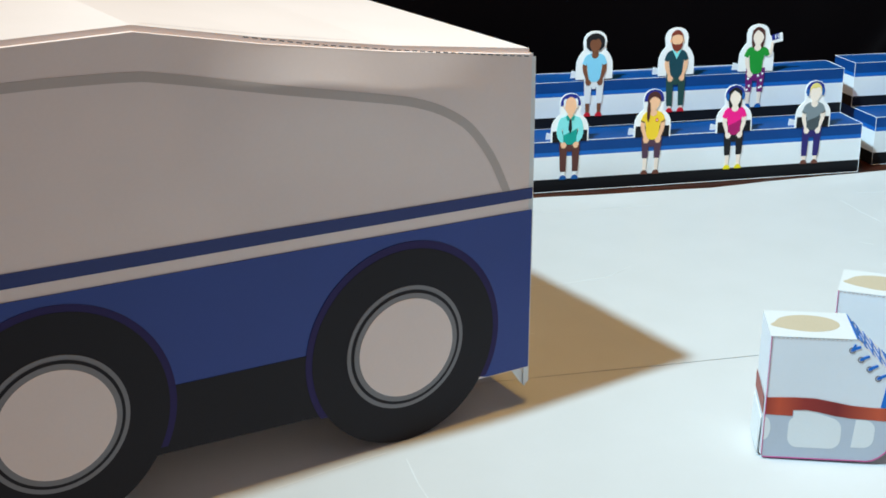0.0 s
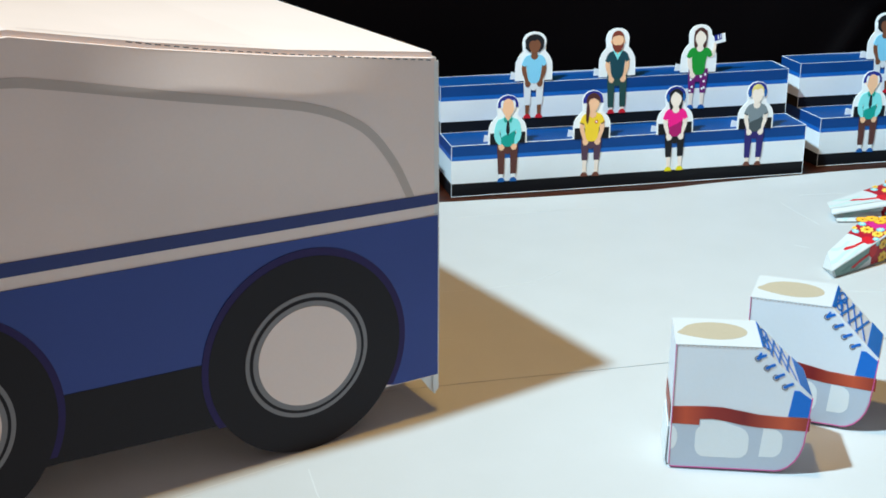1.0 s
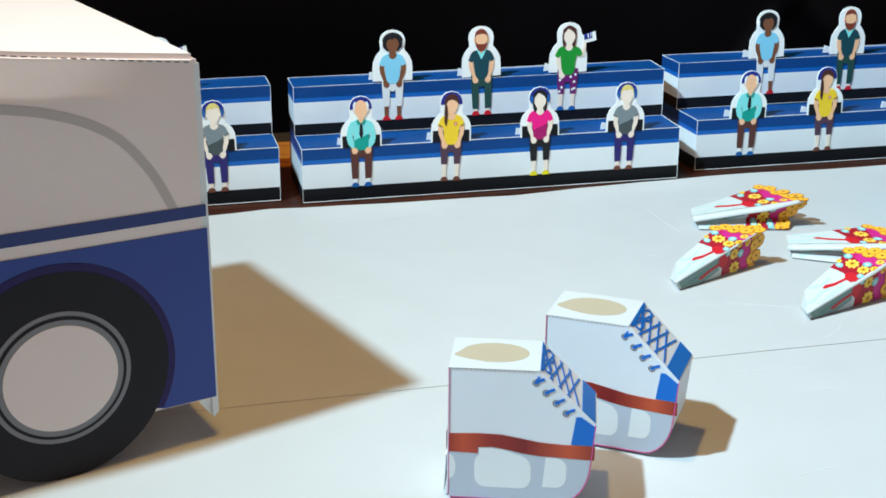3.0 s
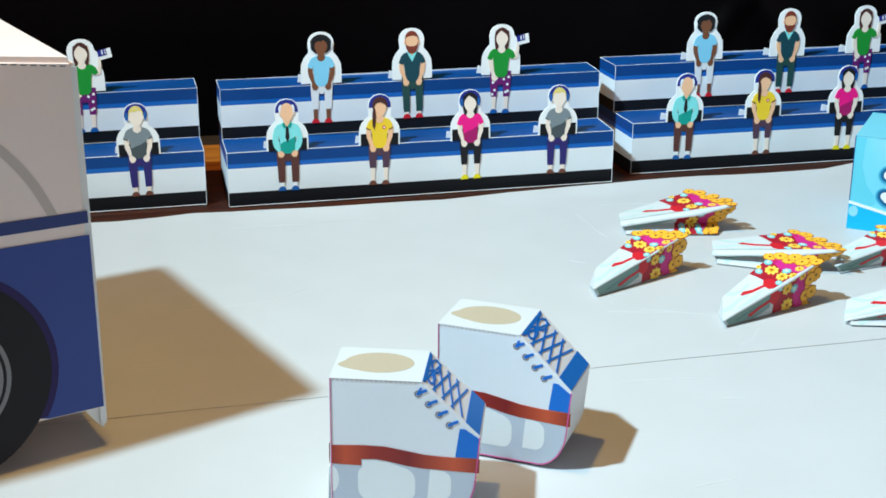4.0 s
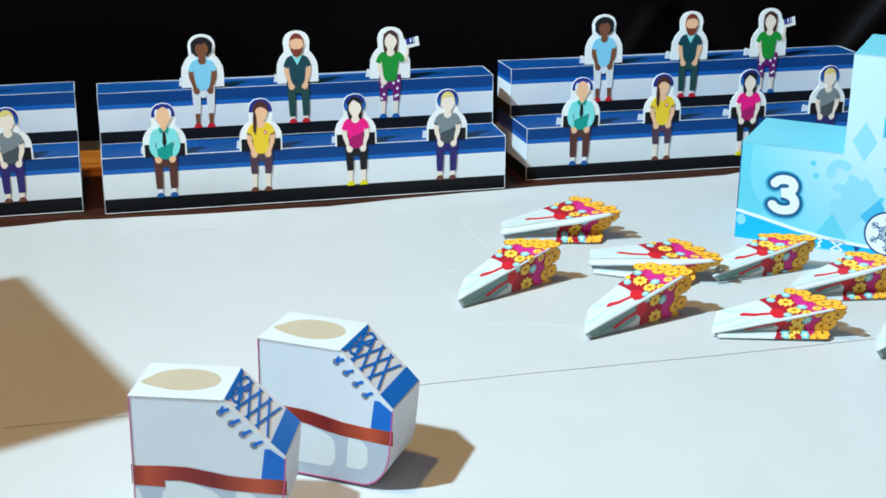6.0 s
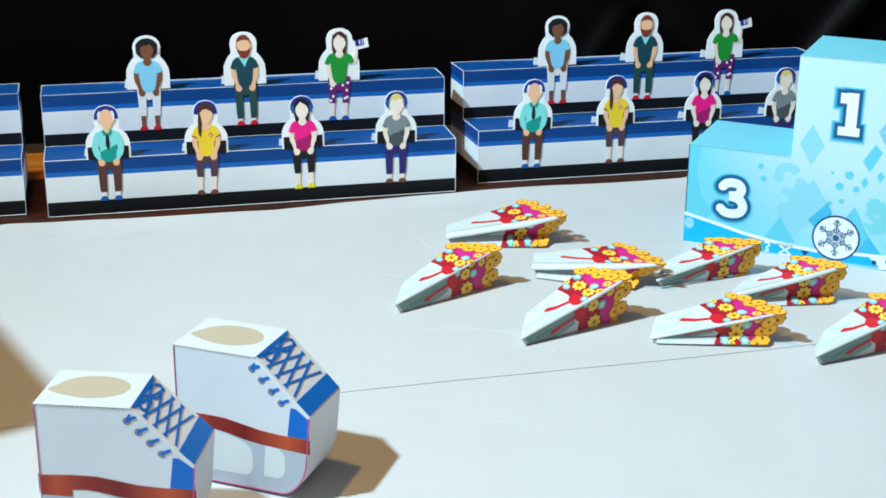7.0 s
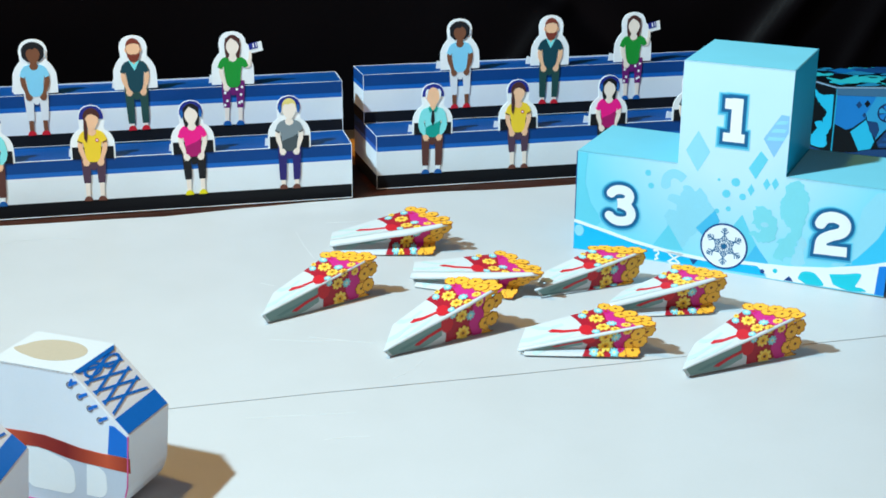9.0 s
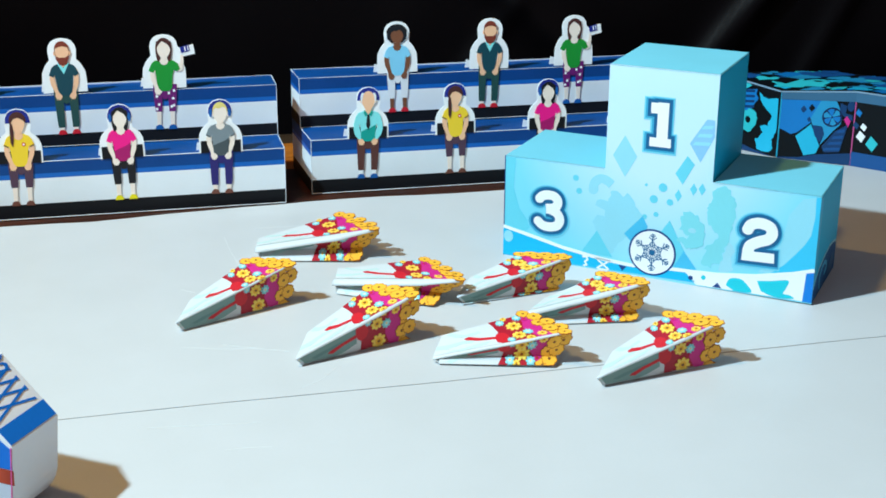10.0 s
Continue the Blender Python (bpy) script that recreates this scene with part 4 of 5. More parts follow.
# row, skin, hair, hair form, shirt, lower shirt, trousers, trouser end, ankle, shoe, sleeve end
KINDS = {
    "tie": (0, TAN_, CARD_, "sides", TEAL, DTEAL, UMBER, 17, CARD_, BLUE, 88),
    "ponytail": (0, TAN_, HAIR, "pony", YEL, YEL, PLUM, 34, PALE, COCOA, 112),
    "long_black": (0, PALE, COAL, "long", PINK_, DPINK, COAL, 30, PALE, LEMON, 112),
    "short_blond": (0, PALE, BLOND, "short", GREY, DGREY, INDIGO, 18, PALE, COCOA, 112),
    "curly": (1, BRN, COAL, "curly", SKY, SKY, CARD_, 28, BRN, RED, 112),
    "beard": (1, TAN_, RUST, "beard", SLATE, SLATE, PINE, 14, PALE, RED, 112),
    "flag": (1, PALE, HAIR, "long", GRN, GRN, PURP, 34, PALE, BLUE, 112),
}
FU = 0.00246


def build_figure(kind, m, label):
    row, skin, hair, form, shirt, low, trou, tend, ankle, shoe, sleeve = KINDS[kind]
    bm = bmesh.new()
    a = 0.0006

    # the head sits high on its neck; the body is slim
    up = lambda z: z if z < 127 else 127 + (z - 127) * 0.92 + 4.2 * min(1.0, (z - 127.0) / 5.0)

    def flat(pts, mi, step, mirror=False):
        for sx in ((-1, 1) if mirror else (1,)):
            slab(bm, [(x * sx * FU * (0.93 if z < 129 else 0.87), up(z) * FU) for x, z in pts], upright(-0.001), step * a, mi)

    seat, half, thick = 77, 38, 0.006
    if row == 0:
        bell = [(half, seat), (half, 98), (36.8, 110), (33, 119), (27.5, 125.5), (22, 129.5), (20, 133), (20.8, 139), (21.8, 148), (21, 157), (17.5, 165), (11, 170.5), (0, 173)]
    else:
        bell = [(half, seat), (half, 100), (half - 1, 113), (half - 6, 124), (27, 131), (23, 135), (23.5, 143), (24.5, 152), (22.5, 161), (17.5, 168), (10, 172), (0, 173.5)]
    side = list(bell)
    if kind == "flag":
        side = bell[:4] + [(33, 140), (29, 148)] + bell[7:]
    outline = side + [(-x, z) for x, z in bell[::-1][1:]]
    slab(bm, [(x * FU, z * FU) for x, z in outline], upright(thick), thick, CARD_)
    if row == 0:
        flat([(-half + 0.6, seat), (half - 0.6, seat), (half - 0.6, 99), (-half + 0.6, 99)], BLK, 1.4)
        slab(bm, [(x * 0.94 * FU, (152 + (z - 152) * 0.955) * FU) for x, z in outline if z > 140], upright(-0.001), 1.2 * a, VIOLET)
    # legs and shoes lie on the riser below the seat edge
    flat([(0, 84), (22, 84), (22, 70), (20, tend + 8), (19, tend), (7.0, tend), (5.6, 62), (4.0, 57.5), (0, 57)], trou if trou != CARD_ else WHITE, 2.4, True)
    flat([(8.4, tend + 1), (17.4, tend + 1), (16.6, 8), (9.4, 8)], ankle, 2.0, True)
    flat([(12.8 + 7.9 * math.cos(radians(q)), 1.5 + 8.6 * math.sin(radians(q))) for q in range(0, 181, 15)], shoe, 3.0, True)
    # bare arms with round fists, then sleeves
    for sx in (-1, 1):
        if kind == "flag" and sx == 1:
            slab(bm, [(x * FU, z * FU) for x, z in ((19, 116), (26, 106), (32, 110), (34.5, 124), (34, 136), (29.5, 137), (28.5, 124), (25, 117), (22, 122))], upright(-0.001), 3.4 * a, skin)
            continue
        arm = [(16, 112), (23.6, 112), (25, 102), (23.6, 92), (19.6, 82), (16.2, 73), (10, 74), (13.6, 86), (16.5, 100)]
        slab(bm, [(x * sx * FU, z * FU) for x, z in arm], upright(-0.001), 4.4 * a, skin)
        slab(bm, [(sx * x * FU, z * FU) for x, z in ((17.8, 76), (18.2, 71), (16.4, 67), (15.2, 64.4), (13.4, 66), (12.2, 63.6), (10.6, 65.4), (9.2, 64.4), (7.6, 68), (5.8, 69.6), (7.4, 73), (10.2, 76.5))], upright(-0.001), 5.4 * a, skin)
    if sleeve < 100:
        flat([(10, 127.5), (20, 125), (25, 118), (28.5, 104), (29, 94), (26, 84), (18.8, 75.5), (10.8, 77.5), (15, 90), (18, 100), (14, 116)], shirt, 4.6, True)
    elif kind != "flag":
        flat([(9, 128), (17.5, 126), (22.5, 121), (27.5, 109), (19.5, 105), (15, 112)], shirt, 4.6, True)
    else:
        slab(bm, [(-x * FU, z * FU) for x, z in ((9, 128), (17.5, 126), (22.5, 121), (27.5, 109), (19.5, 105), (15, 112))], upright(-0.001), 4.6 * a, shirt)
        slab(bm, [(x * FU, z * FU) for x, z in ((9, 128), (17.5, 126), (24, 121), (28, 111), (21, 107), (15, 112))], upright(-0.001), 4.6 * a, shirt)
    flat([(-18, 125), (-10, 128), (10, 128), (18, 125), (18.2, 112), (15.5, 100), (14.5, 90), (14, 78), (9, 72.5), (0, 71.5), (-9, 72.5), (-14, 78), (-14.5, 90), (-15.5, 100), (-18.2, 112)], shirt, 4.2)
    if low != shirt:
        flat([(-14.5, 90), (-6, 94), (4, 97), (15.4, 103), (14.5, 90), (14, 78), (9, 72.3), (0, 71.3), (-9, 72.3), (-14, 78)], low, 5.0)
    # neck, and the open collar
    flat([(-5.5, 134), (5.5, 134), (6.5, 128), (8.5, 126.5), (6, 121), (0, 118.5), (-6, 121), (-8.5, 126.5), (-6.5, 128)] if kind not in ("tie", "beard") else [(-5.5, 134), (5.5, 134), (6, 127), (0, 122), (-6, 127)], skin, 5.2)
    if kind == "tie":
        flat([(-2.2, 122), (2.2, 122), (4, 102), (0, 92.5), (-4, 102)], COAL, 6.2)
        flat([(0.5, 122.5), (7.5, 129), (9.5, 126), (6, 118.5)], DTEAL, 6.6, True)
    if kind == "beard":
        flat([(-10.5, 128), (-6, 128), (0, 121), (6, 128), (10.5, 128), (0, 110)], TEAL, 5.8)
    if kind == "ponytail":
        flat(oval(8.5, 111, 3.4, 3.4, 14), RED, 6.0)
        flat(oval(8.5, 111, 1.7, 1.7, 10), CARD_, 6.4)
        flat([(19.0, 105.5), (27.2, 109.4), (26.4, 111.4), (18.6, 107.5)], UMBER, 6.0, True)
    if kind == "short_blond":
        flat([(19.0, 105.2), (27.4, 109.2), (26.7, 111.0), (18.8, 107.0)], DGREY, 6.0, True)
    if kind == "flag":
        for px_, pz_ in ((-16, 62), (-12, 47), (-17, 76), (15, 58), (11.5, 43), (17, 72), (-8, 70), (7, 68), (-16.5, 39), (16, 45)):
            flat(oval(px_, pz_, 2.6, 2.6, 10), CARD_, 3.4)
        slab(bm, [(q[0] * FU, q[1] * FU) for q in ((33, 133), (55, 138), (52, 155), (31, 149))], upright(thick), thick, CARD_)
        flat([(35, 136), (53, 140), (50.6, 152.5), (33, 147.6)], VIOLET, 1.2)
        flat([(42.5, 140), (45, 140.5), (43.8, 149), (41.3, 148.4)], CARD_, 2.2)
        flat([(49, 141.3), (50.6, 141.7), (49, 150.5), (47.4, 150)], CARD_, 2.2)
    # head and hair as plain shapes
    if form == "long":
        flat([(-14.5, 160), (14.5, 160), (16.5, 146), (15.5, 132), (12, 125), (7, 127), (-7, 127), (-12, 125), (-15.5, 132), (-16.5, 146)], hair, 5.0)
    if form == "curly":
        for k in range(17):
            q = radians(-52 + 17.75 * k)
            flat(oval(17.0 * math.cos(q), 148 + 13.5 * math.sin(q), 6.4, 6.6, 14), hair, 5.0 + 0.08 * k)
    flat([(13.6 * math.cos(q), 146.5 + (17.5 if math.sin(q) > 0 else 18.5) * math.sin(q)) for q in [k * math.pi / 16 for k in range(32)]], skin, 6.4)
    if form in ("sides", "short", "beard"):
        flat(oval(14.2, 144.5, 2.6, 4.2, 12), skin, 6.2, True)
    top = lambda rx, rz, c=150: [(rx * math.cos(radians(q)), c + rz * math.sin(radians(q))) for q in range(0, 181, 12)]
    if form == "curly":
        flat(top(15.5, 16) + [(-13.8, 146), (-11.5, 152), (-6, 155), (0, 153.5), (5, 157), (10, 153), (13.8, 146)], hair, 7.4)
    elif form == "long":
        flat(top(15.5, 17.5, 149) + [(-13.8, 140), (-12.5, 150), (-8, 156), (-3, 160.5), (3, 157), (9, 153), (12.5, 147), (13.8, 140)], hair, 7.4)
    elif form == "pony":
        flat(top(16, 17, 150) + [(-14.8, 143), (-12.5, 146), (-7, 154), (1, 156), (9, 152), (13, 148.5), (14.5, 145)], hair, 7.4)
        flat([(-14, 150), (-9.5, 142), (-8, 130), (-8.5, 116), (-11, 107), (-14.5, 115), (-15.5, 132)], hair, 7.9)
    elif form == "short":
        flat(top(14.5, 16, 151) + [(-14.5, 145), (-12.8, 153), (-8, 156.5), (-2, 155), (5, 158), (11.5, 155.5), (13.2, 150), (14.5, 145)], hair, 7.4)
    elif form == "beard":
        flat(top(14.4, 15.5, 152) + [(-14.5, 144), (-12.9, 154), (-6, 157), (3, 158), (12.4, 155), (14.5, 144)], hair, 7.4)
        flat([(-14.2, 147), (-11.5, 139), (-5, 135.8), (0, 136.6), (5, 135.8), (11.5, 139), (14.2, 147), (12.5, 133.5), (6.5, 127), (0, 125.6), (-6.5, 127), (-12.5, 133.5)], hair, 7.4)
    else:
        flat([(9.5, 160), (13.5, 161), (16.6, 155), (16.2, 146), (13.8, 139), (12.6, 149), (11.5, 155)], WHITE, 7.4, True)
    if row == 0:
        for sx in (-1, 1):
            if form in ("short", "long"):
                slab(bm, [((sx * 16.2 + x) * FU, z * FU) for x, z in oval(0, 149.5, 2.8, 7.5, 16)], upright(-0.001), 8.2 * a, BLUE)
    if kind == "curly":
        flat([(21.6, 139), (24.0, 141), (23.8, 153), (22.0, 152)], WHITE, 7.9, True)
    # folded glue tab behind
    slab(bm, [(q[0] * FU, q[1] * FU) for q in ((-half - 4, seat - 1), (-half + 10, seat - 1), (-half + 10, seat + 11), (-half - 2, seat + 14))], upright(0.055), 0.005, CARD_)
    bmesh.ops.recalc_face_normals(bm, faces=bm.faces)
    ob = part("paper_spectator", bm, FIG)
    ob.matrix_world = m
    return tagged(ob, label, "paper figure", "paper spectators on the grandstands")


FIG_LABEL = {
    "tie": "flat paper figure in teal shirt and tie on stand",
    "ponytail": "flat paper figure in yellow shirt on lower step",
    "long_black": "flat paper figure in pink top on lower step",
    "short_blond": "flat paper figure in grey shirt on lower step",
    "curly": "flat paper figure in light blue on upper step",
    "beard": "flat paper figure in dark teal on upper step",
    "flag": "flat paper figure in green holding a small flag",
}
SEATS = [("tie", 0.270, 0), ("ponytail", 0.682, 0), ("long_black", 1.112, 0), ("short_blond", 1.522, 0), ("curly", 0.461, 1), ("beard", 0.890, 1), ("flag", 1.306, 1)]


def seat_figures(ox, oy, deg, which=None, along=0.0):
    for n, (kind, x, row) in enumerate(SEATS):
        if which and kind not in which:
            continue
        y, z = ((-0.002, 0.057), (D1 - 0.002, 0.298))[row]
        tilt = 1.2 * math.sin(n * 2.3 + ox)
        m = at(ox, oy, 0, deg) @ at(x + along, y, z, 0.0, 0.0, tilt)
        build_figure(kind, m, FIG_LABEL[kind])


# ---- paper bouquets ----
M_BQ = paper("bouquet_white_card", (206, 210, 210), 0.5, 0.02, 0.03, 0.3, 0.03)
M_STEM = paper("stem_grey_green_print", (190, 212, 208), 0.5, 0.03)
M_RIB = paper("ribbon_red_print", (206, 32, 44), 0.5, 0.04)
M_DARKRED = paper("wrap_dark_red_print", (170, 24, 44), 0.5, 0.05)
M_ORANGE = paper("flower_orange_print", (248, 182, 56), 0.5, 0.05)
M_FYEL = paper("flower_yellow_print", (250, 214, 92), 0.5, 0.05)
M_FCYAN = paper("flower_cyan_print", (134, 208, 214), 0.5, 0.05)
M_FMAG = paper("flower_magenta_print", (206, 40, 130), 0.5, 0.05)
M_FRIM = paper("flower_amber_print", (176, 96, 22), 0.5, 0.05)
M_FDOT = paper("flower_centre_print", (120, 62, 30), 0.5, 0.05)
M_FPALE = paper("flower_pale_cyan_print", (176, 232, 236), 0.5, 0.05)
M_FGOLD = paper("flower_gold_print", (240, 176, 40), 0.5, 0.05)
# darker copies of the stem print, colouring in the near face's shade
M_STEMSHADELINE = paper("stem_shade_line_print", (104, 140, 136), 0.5, 0.03)
M_STEMSHADE = paper("stem_shade_leaf_print", (124, 154, 148), 0.5, 0.03)


def clip(pts, k, lo, hi):
    """The part of an outline whose coordinate k lies between lo and hi."""
    for bound, sign in ((lo, 1), (hi, -1)):
        kept = []
        for i, a in enumerate(pts):
            b = pts[(i + 1) % len(pts)]
            da, db = (a[k] - bound) * sign, (b[k] - bound) * sign
            if da >= 0:
                kept.append(a)
            if da * db < 0:
                f = da / (da - db)
                kept.append(tuple(p + (q - p) * f for p, q in zip(a, b)))
        pts = kept
        if len(pts) < 3:
            return []
    return pts


def blossom(cs, cw, r, along, across, petals=8, turn=0.0, deep=0.24):
    """Outline of a printed flower with round petals, in shares of the face."""
    pts = []
    for i in range(petals * 5):
        q = 2 * math.pi * i / (petals * 5)
        rr = r * (1 - deep + deep * abs(math.sin(petals * q / 2)) ** 0.7)
        pts.append((cs + rr * math.cos(q + turn) / along, cw + rr * math.sin(q + turn) / across))
    return pts


# share along, share across from the ridge, radius, print
BLOOMS = [(0.600, 0.85, 0.019, "cyan"), (0.605, 0.08, 0.014, "cyan"), (0.695, 0.60, 0.030, "yellow"), (0.680, 0.20, 0.024, "yellow"), (0.775, 0.88, 0.018, "cyan"), (0.765, 0.28, 0.018, "cyan"), (0.655, 0.98, 0.014, "yellow"),
          (0.830, 0.78, 0.013, "pink"), (0.745, 0.02, 0.015, "yellow"), (0.845, 0.10, 0.016, "yellow"), (0.875, 0.99, 0.027, "orange"), (0.935, 0.80, 0.028, "orange"), (0.905, 0.53, 0.024, "orange"),
          (0.975, 0.50, 0.026, "orange"), (0.935, 0.24, 0.025, "orange"), (1.005, 0.22, 0.027, "orange"), (0.990, 0.0, 0.021, "orange")]


def build_bouquet(m, length, tip, ridge_end, far_end, fin, lip, label):
    """A three-sided cone of folded card with its narrow end near x = 0: a lit top face, a ridge and a near face that leans out over its foot."""
    bq = thing("paper_bouquet", m, label, "bouquet", "paper bouquets lying on the ice")
    folded = lip > 0.4
    tip, ridge_end, far_end = Vector(tip), Vector(ridge_end), Vector(far_end)

    def section(s):
        rx, rz = tip.lerp(ridge_end, s)
        ridge = Vector((rx, 0.045 * lip - 0.005 - 0.005 * s, rz))
        foot_x = (tip.x + 0.022) * (1 - s) + length * s
        fold = Vector((foot_x, ridge.y + (0.07 + 0.20 * lip) * rz, 0.002 + 0.028 * lip))
        base = Vector((foot_x, 0.0 if lip else min(0.004, fold.y), 0.002))
        far = Vector((0.022 - 0.045 * lip, 0.115, 0.055)).lerp(Vector((far_end.x, far_end.y, ridge_end.y)), s)
        return base, ridge, far, fold

    def near_map(s, w, t):
        b0, r0, f0, k0 = section(s)
        if w < 0.72:
            return tuple(r0.lerp(k0, w / 0.72) + Vector((0, -0.99, -0.12)) * t)
        return tuple(k0.lerp(b0, (w - 0.72) / 0.28) + Vector((0, -0.45, 0.89)) * t)

    def far_map(s, w, t):
        b0, r0, f0, k0 = section(s)
        return tuple(r0.lerp(f0, w) + Vector((0, -0.05, 1)) * t)

    cuts_s = [0.1 * i for i in range(9)] + [0.90]
    prints = {"cyan": M_FCYAN, "yellow": M_FYEL, "pink": M_FMAG, "orange": M_ORANGE}
    for nm, mp, ws in (("near_face", near_map, (0.0, 0.18, 0.36, 0.54, 0.72, 0.86, 1.0)), ("top_face", far_map, (0.0, 0.2, 0.4, 0.6, 0.8, 1.0))):
        bm = bmesh.new()
        for t, flip in ((0.0, 0), (-0.004, 1)):
            g = [[bm.verts.new(mp(s, w, t)) for w in ws] for s in cuts_s]
            for i in range(len(cuts_s) - 1):
                for k in range(len(ws) - 1):
                    q = [g[i][k], g[i + 1][k], g[i + 1][k + 1], g[i][k + 1]]
                    bm.faces.new(q if not flip else q[::-1])
        sheet = part(nm, bm, M_BQ, bq)
        across = {s: (section(s)[1] - section(s)[2]).length if nm == "top_face" else (section(s)[1] - section(s)[3]).length / 0.72 for s in (0.6, 0.75, 0.9, 1.0)}

        def lay(name, pts, mat, step, mi=None, bm=None, low=-0.1, top=1.2):
            """Print laid on the face, cut where the face bends."""
            b = bm or bmesh.new()
            bands = [(low, 0.2), (0.2, 0.4), (0.4, 0.6), (0.6, 0.8), (0.8, top)] if nm == "top_face" else [(max(low, 0.0), 0.36), (0.36, 0.7199), (0.7201, min(top, 1.0))]
            for sa in (0.0, 0.2, 0.4, 0.6, 0.8):
                strip_pts = clip(pts, 0, sa, sa + 0.2 if sa < 0.8 else 1.3)
                for wa, wb in bands:
                    piece = clip(strip_pts, 1, wa, wb) if strip_pts else []
                    if len(piece) > 2:
                        slab(b, piece, mp, 0.0006 + 0.00042 * step, mi or 0)
            if bm is None:
                return part(name, b, mat, bq)

        # grey-green leaves and stalks
        for pts in ([(0.0, 0.30), (0.10, 0.22), (0.22, 0.34), (0.30, 0.30), (0.34, 0.40), (0.22, 0.46), (0.10, 0.42), (0.0, 0.46)],
                    [(0.06, 0.92), (0.16, 0.70), (0.27, 0.60), (0.40, 0.66), (0.38, 0.76), (0.26, 0.72), (0.17, 0.84), (0.10, 1.0)],
                    [(0.10, 0.10), (0.24, 0.02), (0.40, 0.10), (0.46, 0.20), (0.36, 0.20), (0.22, 0.12)]):
            lay("leaf_print", pts, M_STEM, 0)
        # near face only: its shade is painted as darker leaves and lines
        if nm == "near_face":
            lay("leaf_print", [(0.02, 0.06), (0.50, 0.02), (0.50, 0.50), (0.40, 0.62), (0.32, 0.70), (0.20, 0.84 if not folded else 0.70), (0.03, 0.90 if not folded else 0.70)], M_STEMSHADE, 1)
            lay("leaf_print", [(0.10, 0.46), (0.20, 0.34), (0.40, 0.26), (0.42, 0.34), (0.24, 0.44), (0.13, 0.56)], M_STEMSHADELINE, 2)
        lay("wrap_print", [(0.53, 0.0), (0.59, 0.0), (0.585, 0.4), (0.585, 0.7), (0.56, 1.0), (0.500, 1.0), (0.525, 0.8), (0.54, 0.55), (0.54, 0.3)], M_DARKRED, 2)
        lay("ribbon_tail", [(0.24, 0.54), (0.26, 0.46), (0.36, 0.33), (0.50, 0.25), (0.51, 0.33), (0.38, 0.42), (0.28, 0.58), (0.262, 0.55)], M_RIB, 3)
        lay("bow_print", [(0.495, 0.26), (0.50, 0.10), (0.53, 0.03), (0.57, 0.04), (0.60, 0.14), (0.605, 0.30), (0.585, 0.42), (0.54, 0.47), (0.51, 0.40)], M_RIB, 4)
        lay("flower_ground", [(0.57, 0.0), (0.84, 0.0), (0.84, 0.5), (0.80, 1.0), (0.55, 1.0), (0.575, 0.6)], M_DARKRED, 1)
        lay("flower_ground", [(0.755, 0.46), (0.80, 0.0), (0.92, 0.0), (0.91, 0.5), (0.87, 1.0), (0.82, 1.0), (0.795, 0.7)], M_FMAG, 3)
        lay("flower_ground", [(0.90, 0.0), (0.96, 0.0), (0.955, 0.5), (0.92, 1.0), (0.86, 1.0), (0.89, 0.6)], M_ORANGE, 5)
        for n, (s, w, r, kind) in enumerate(BLOOMS):
            near = min(across, key=lambda q: abs(q - s))
            ac, along = max(across[near], 0.085), ridge_end.x - tip.x
            turn = 0.7 * n
            edge = dict(low=-0.02 if s < 0.95 else -0.12, top=1.22 if s > 0.85 else 1.03)
            b = bmesh.new()
            lay("flower", blossom(s, w, r, along, ac, 8, turn, 0.16 if kind == "orange" else 0.40), None, 6 + n % 5, 0, b, **edge)
            if kind == "orange":
                lay("flower", blossom(s, w, r * 1.10, along, ac, 8, turn, 0.16), None, 5.6 + n % 5, 3, b, **edge)
            if kind != "orange":
                lay("flower", blossom(s, w, r * 0.52, along, ac, 8, turn + 0.3), None, 6.6 + n % 5, 2, b, **edge)
            lay("flower", [(s + r * 0.20 * math.cos(q * 0.785) / along, w + r * 0.20 * math.sin(q * 0.785) / ac) for q in range(8)], None, 7.3 + n % 5, 1, b, **edge)
            part("flower", b, [prints[kind], M_FDOT if kind != "cyan" else M_FYEL, {"cyan": M_FPALE, "yellow": M_FGOLD, "pink": M_RIB, "orange": M_ORANGE}[kind], M_FRIM], sheet)
    # rounded ridge of unprinted white card, wider on the loosely folded ones
    bm = bmesh.new()
    ns, rows = 14, []
    for i in range(ns + 1):
        s = i / ns
        r0 = section(s)[1]
        wv = fin * ((0.85 if folded else 0.25 + 0.75 * s) - 0.55 * max(0.0, (s - 0.7) / 0.3)) * (1 + 0.10 * noise.noise((s * 5, length * 90, 0)))
        arc = [Vector((0, 0.003 + 0.1 * wv, 0.0012)), Vector((0, -0.25 * wv, 0.0012 + 0.06 * wv)), Vector((0, -0.62 * wv, 0.001 - 0.10 * wv)), Vector((0, -0.001 - 0.90 * wv, -0.001 - 0.36 * wv)), Vector((0, -0.86 * wv, -0.004 - 0.36 * wv)), Vector((0, 0.002, -0.004))]
        rows.append([bm.verts.new(r0 + v) for v in arc])
    for i in range(ns):
        for k in range(6):
            bm.faces.new([rows[i][k], rows[i + 1][k], rows[i + 1][(k + 1) % 6], rows[i][(k + 1) % 6]])
    for q in (rows[0], rows[-1][::-1]):
        bm.faces.new(q)
    bmesh.ops.recalc_face_normals(bm, faces=bm.faces)
    part("ridge", bm, M_BQ, bq, smooth=True)
    # third, hidden face closes the cone
    bm = bmesh.new()
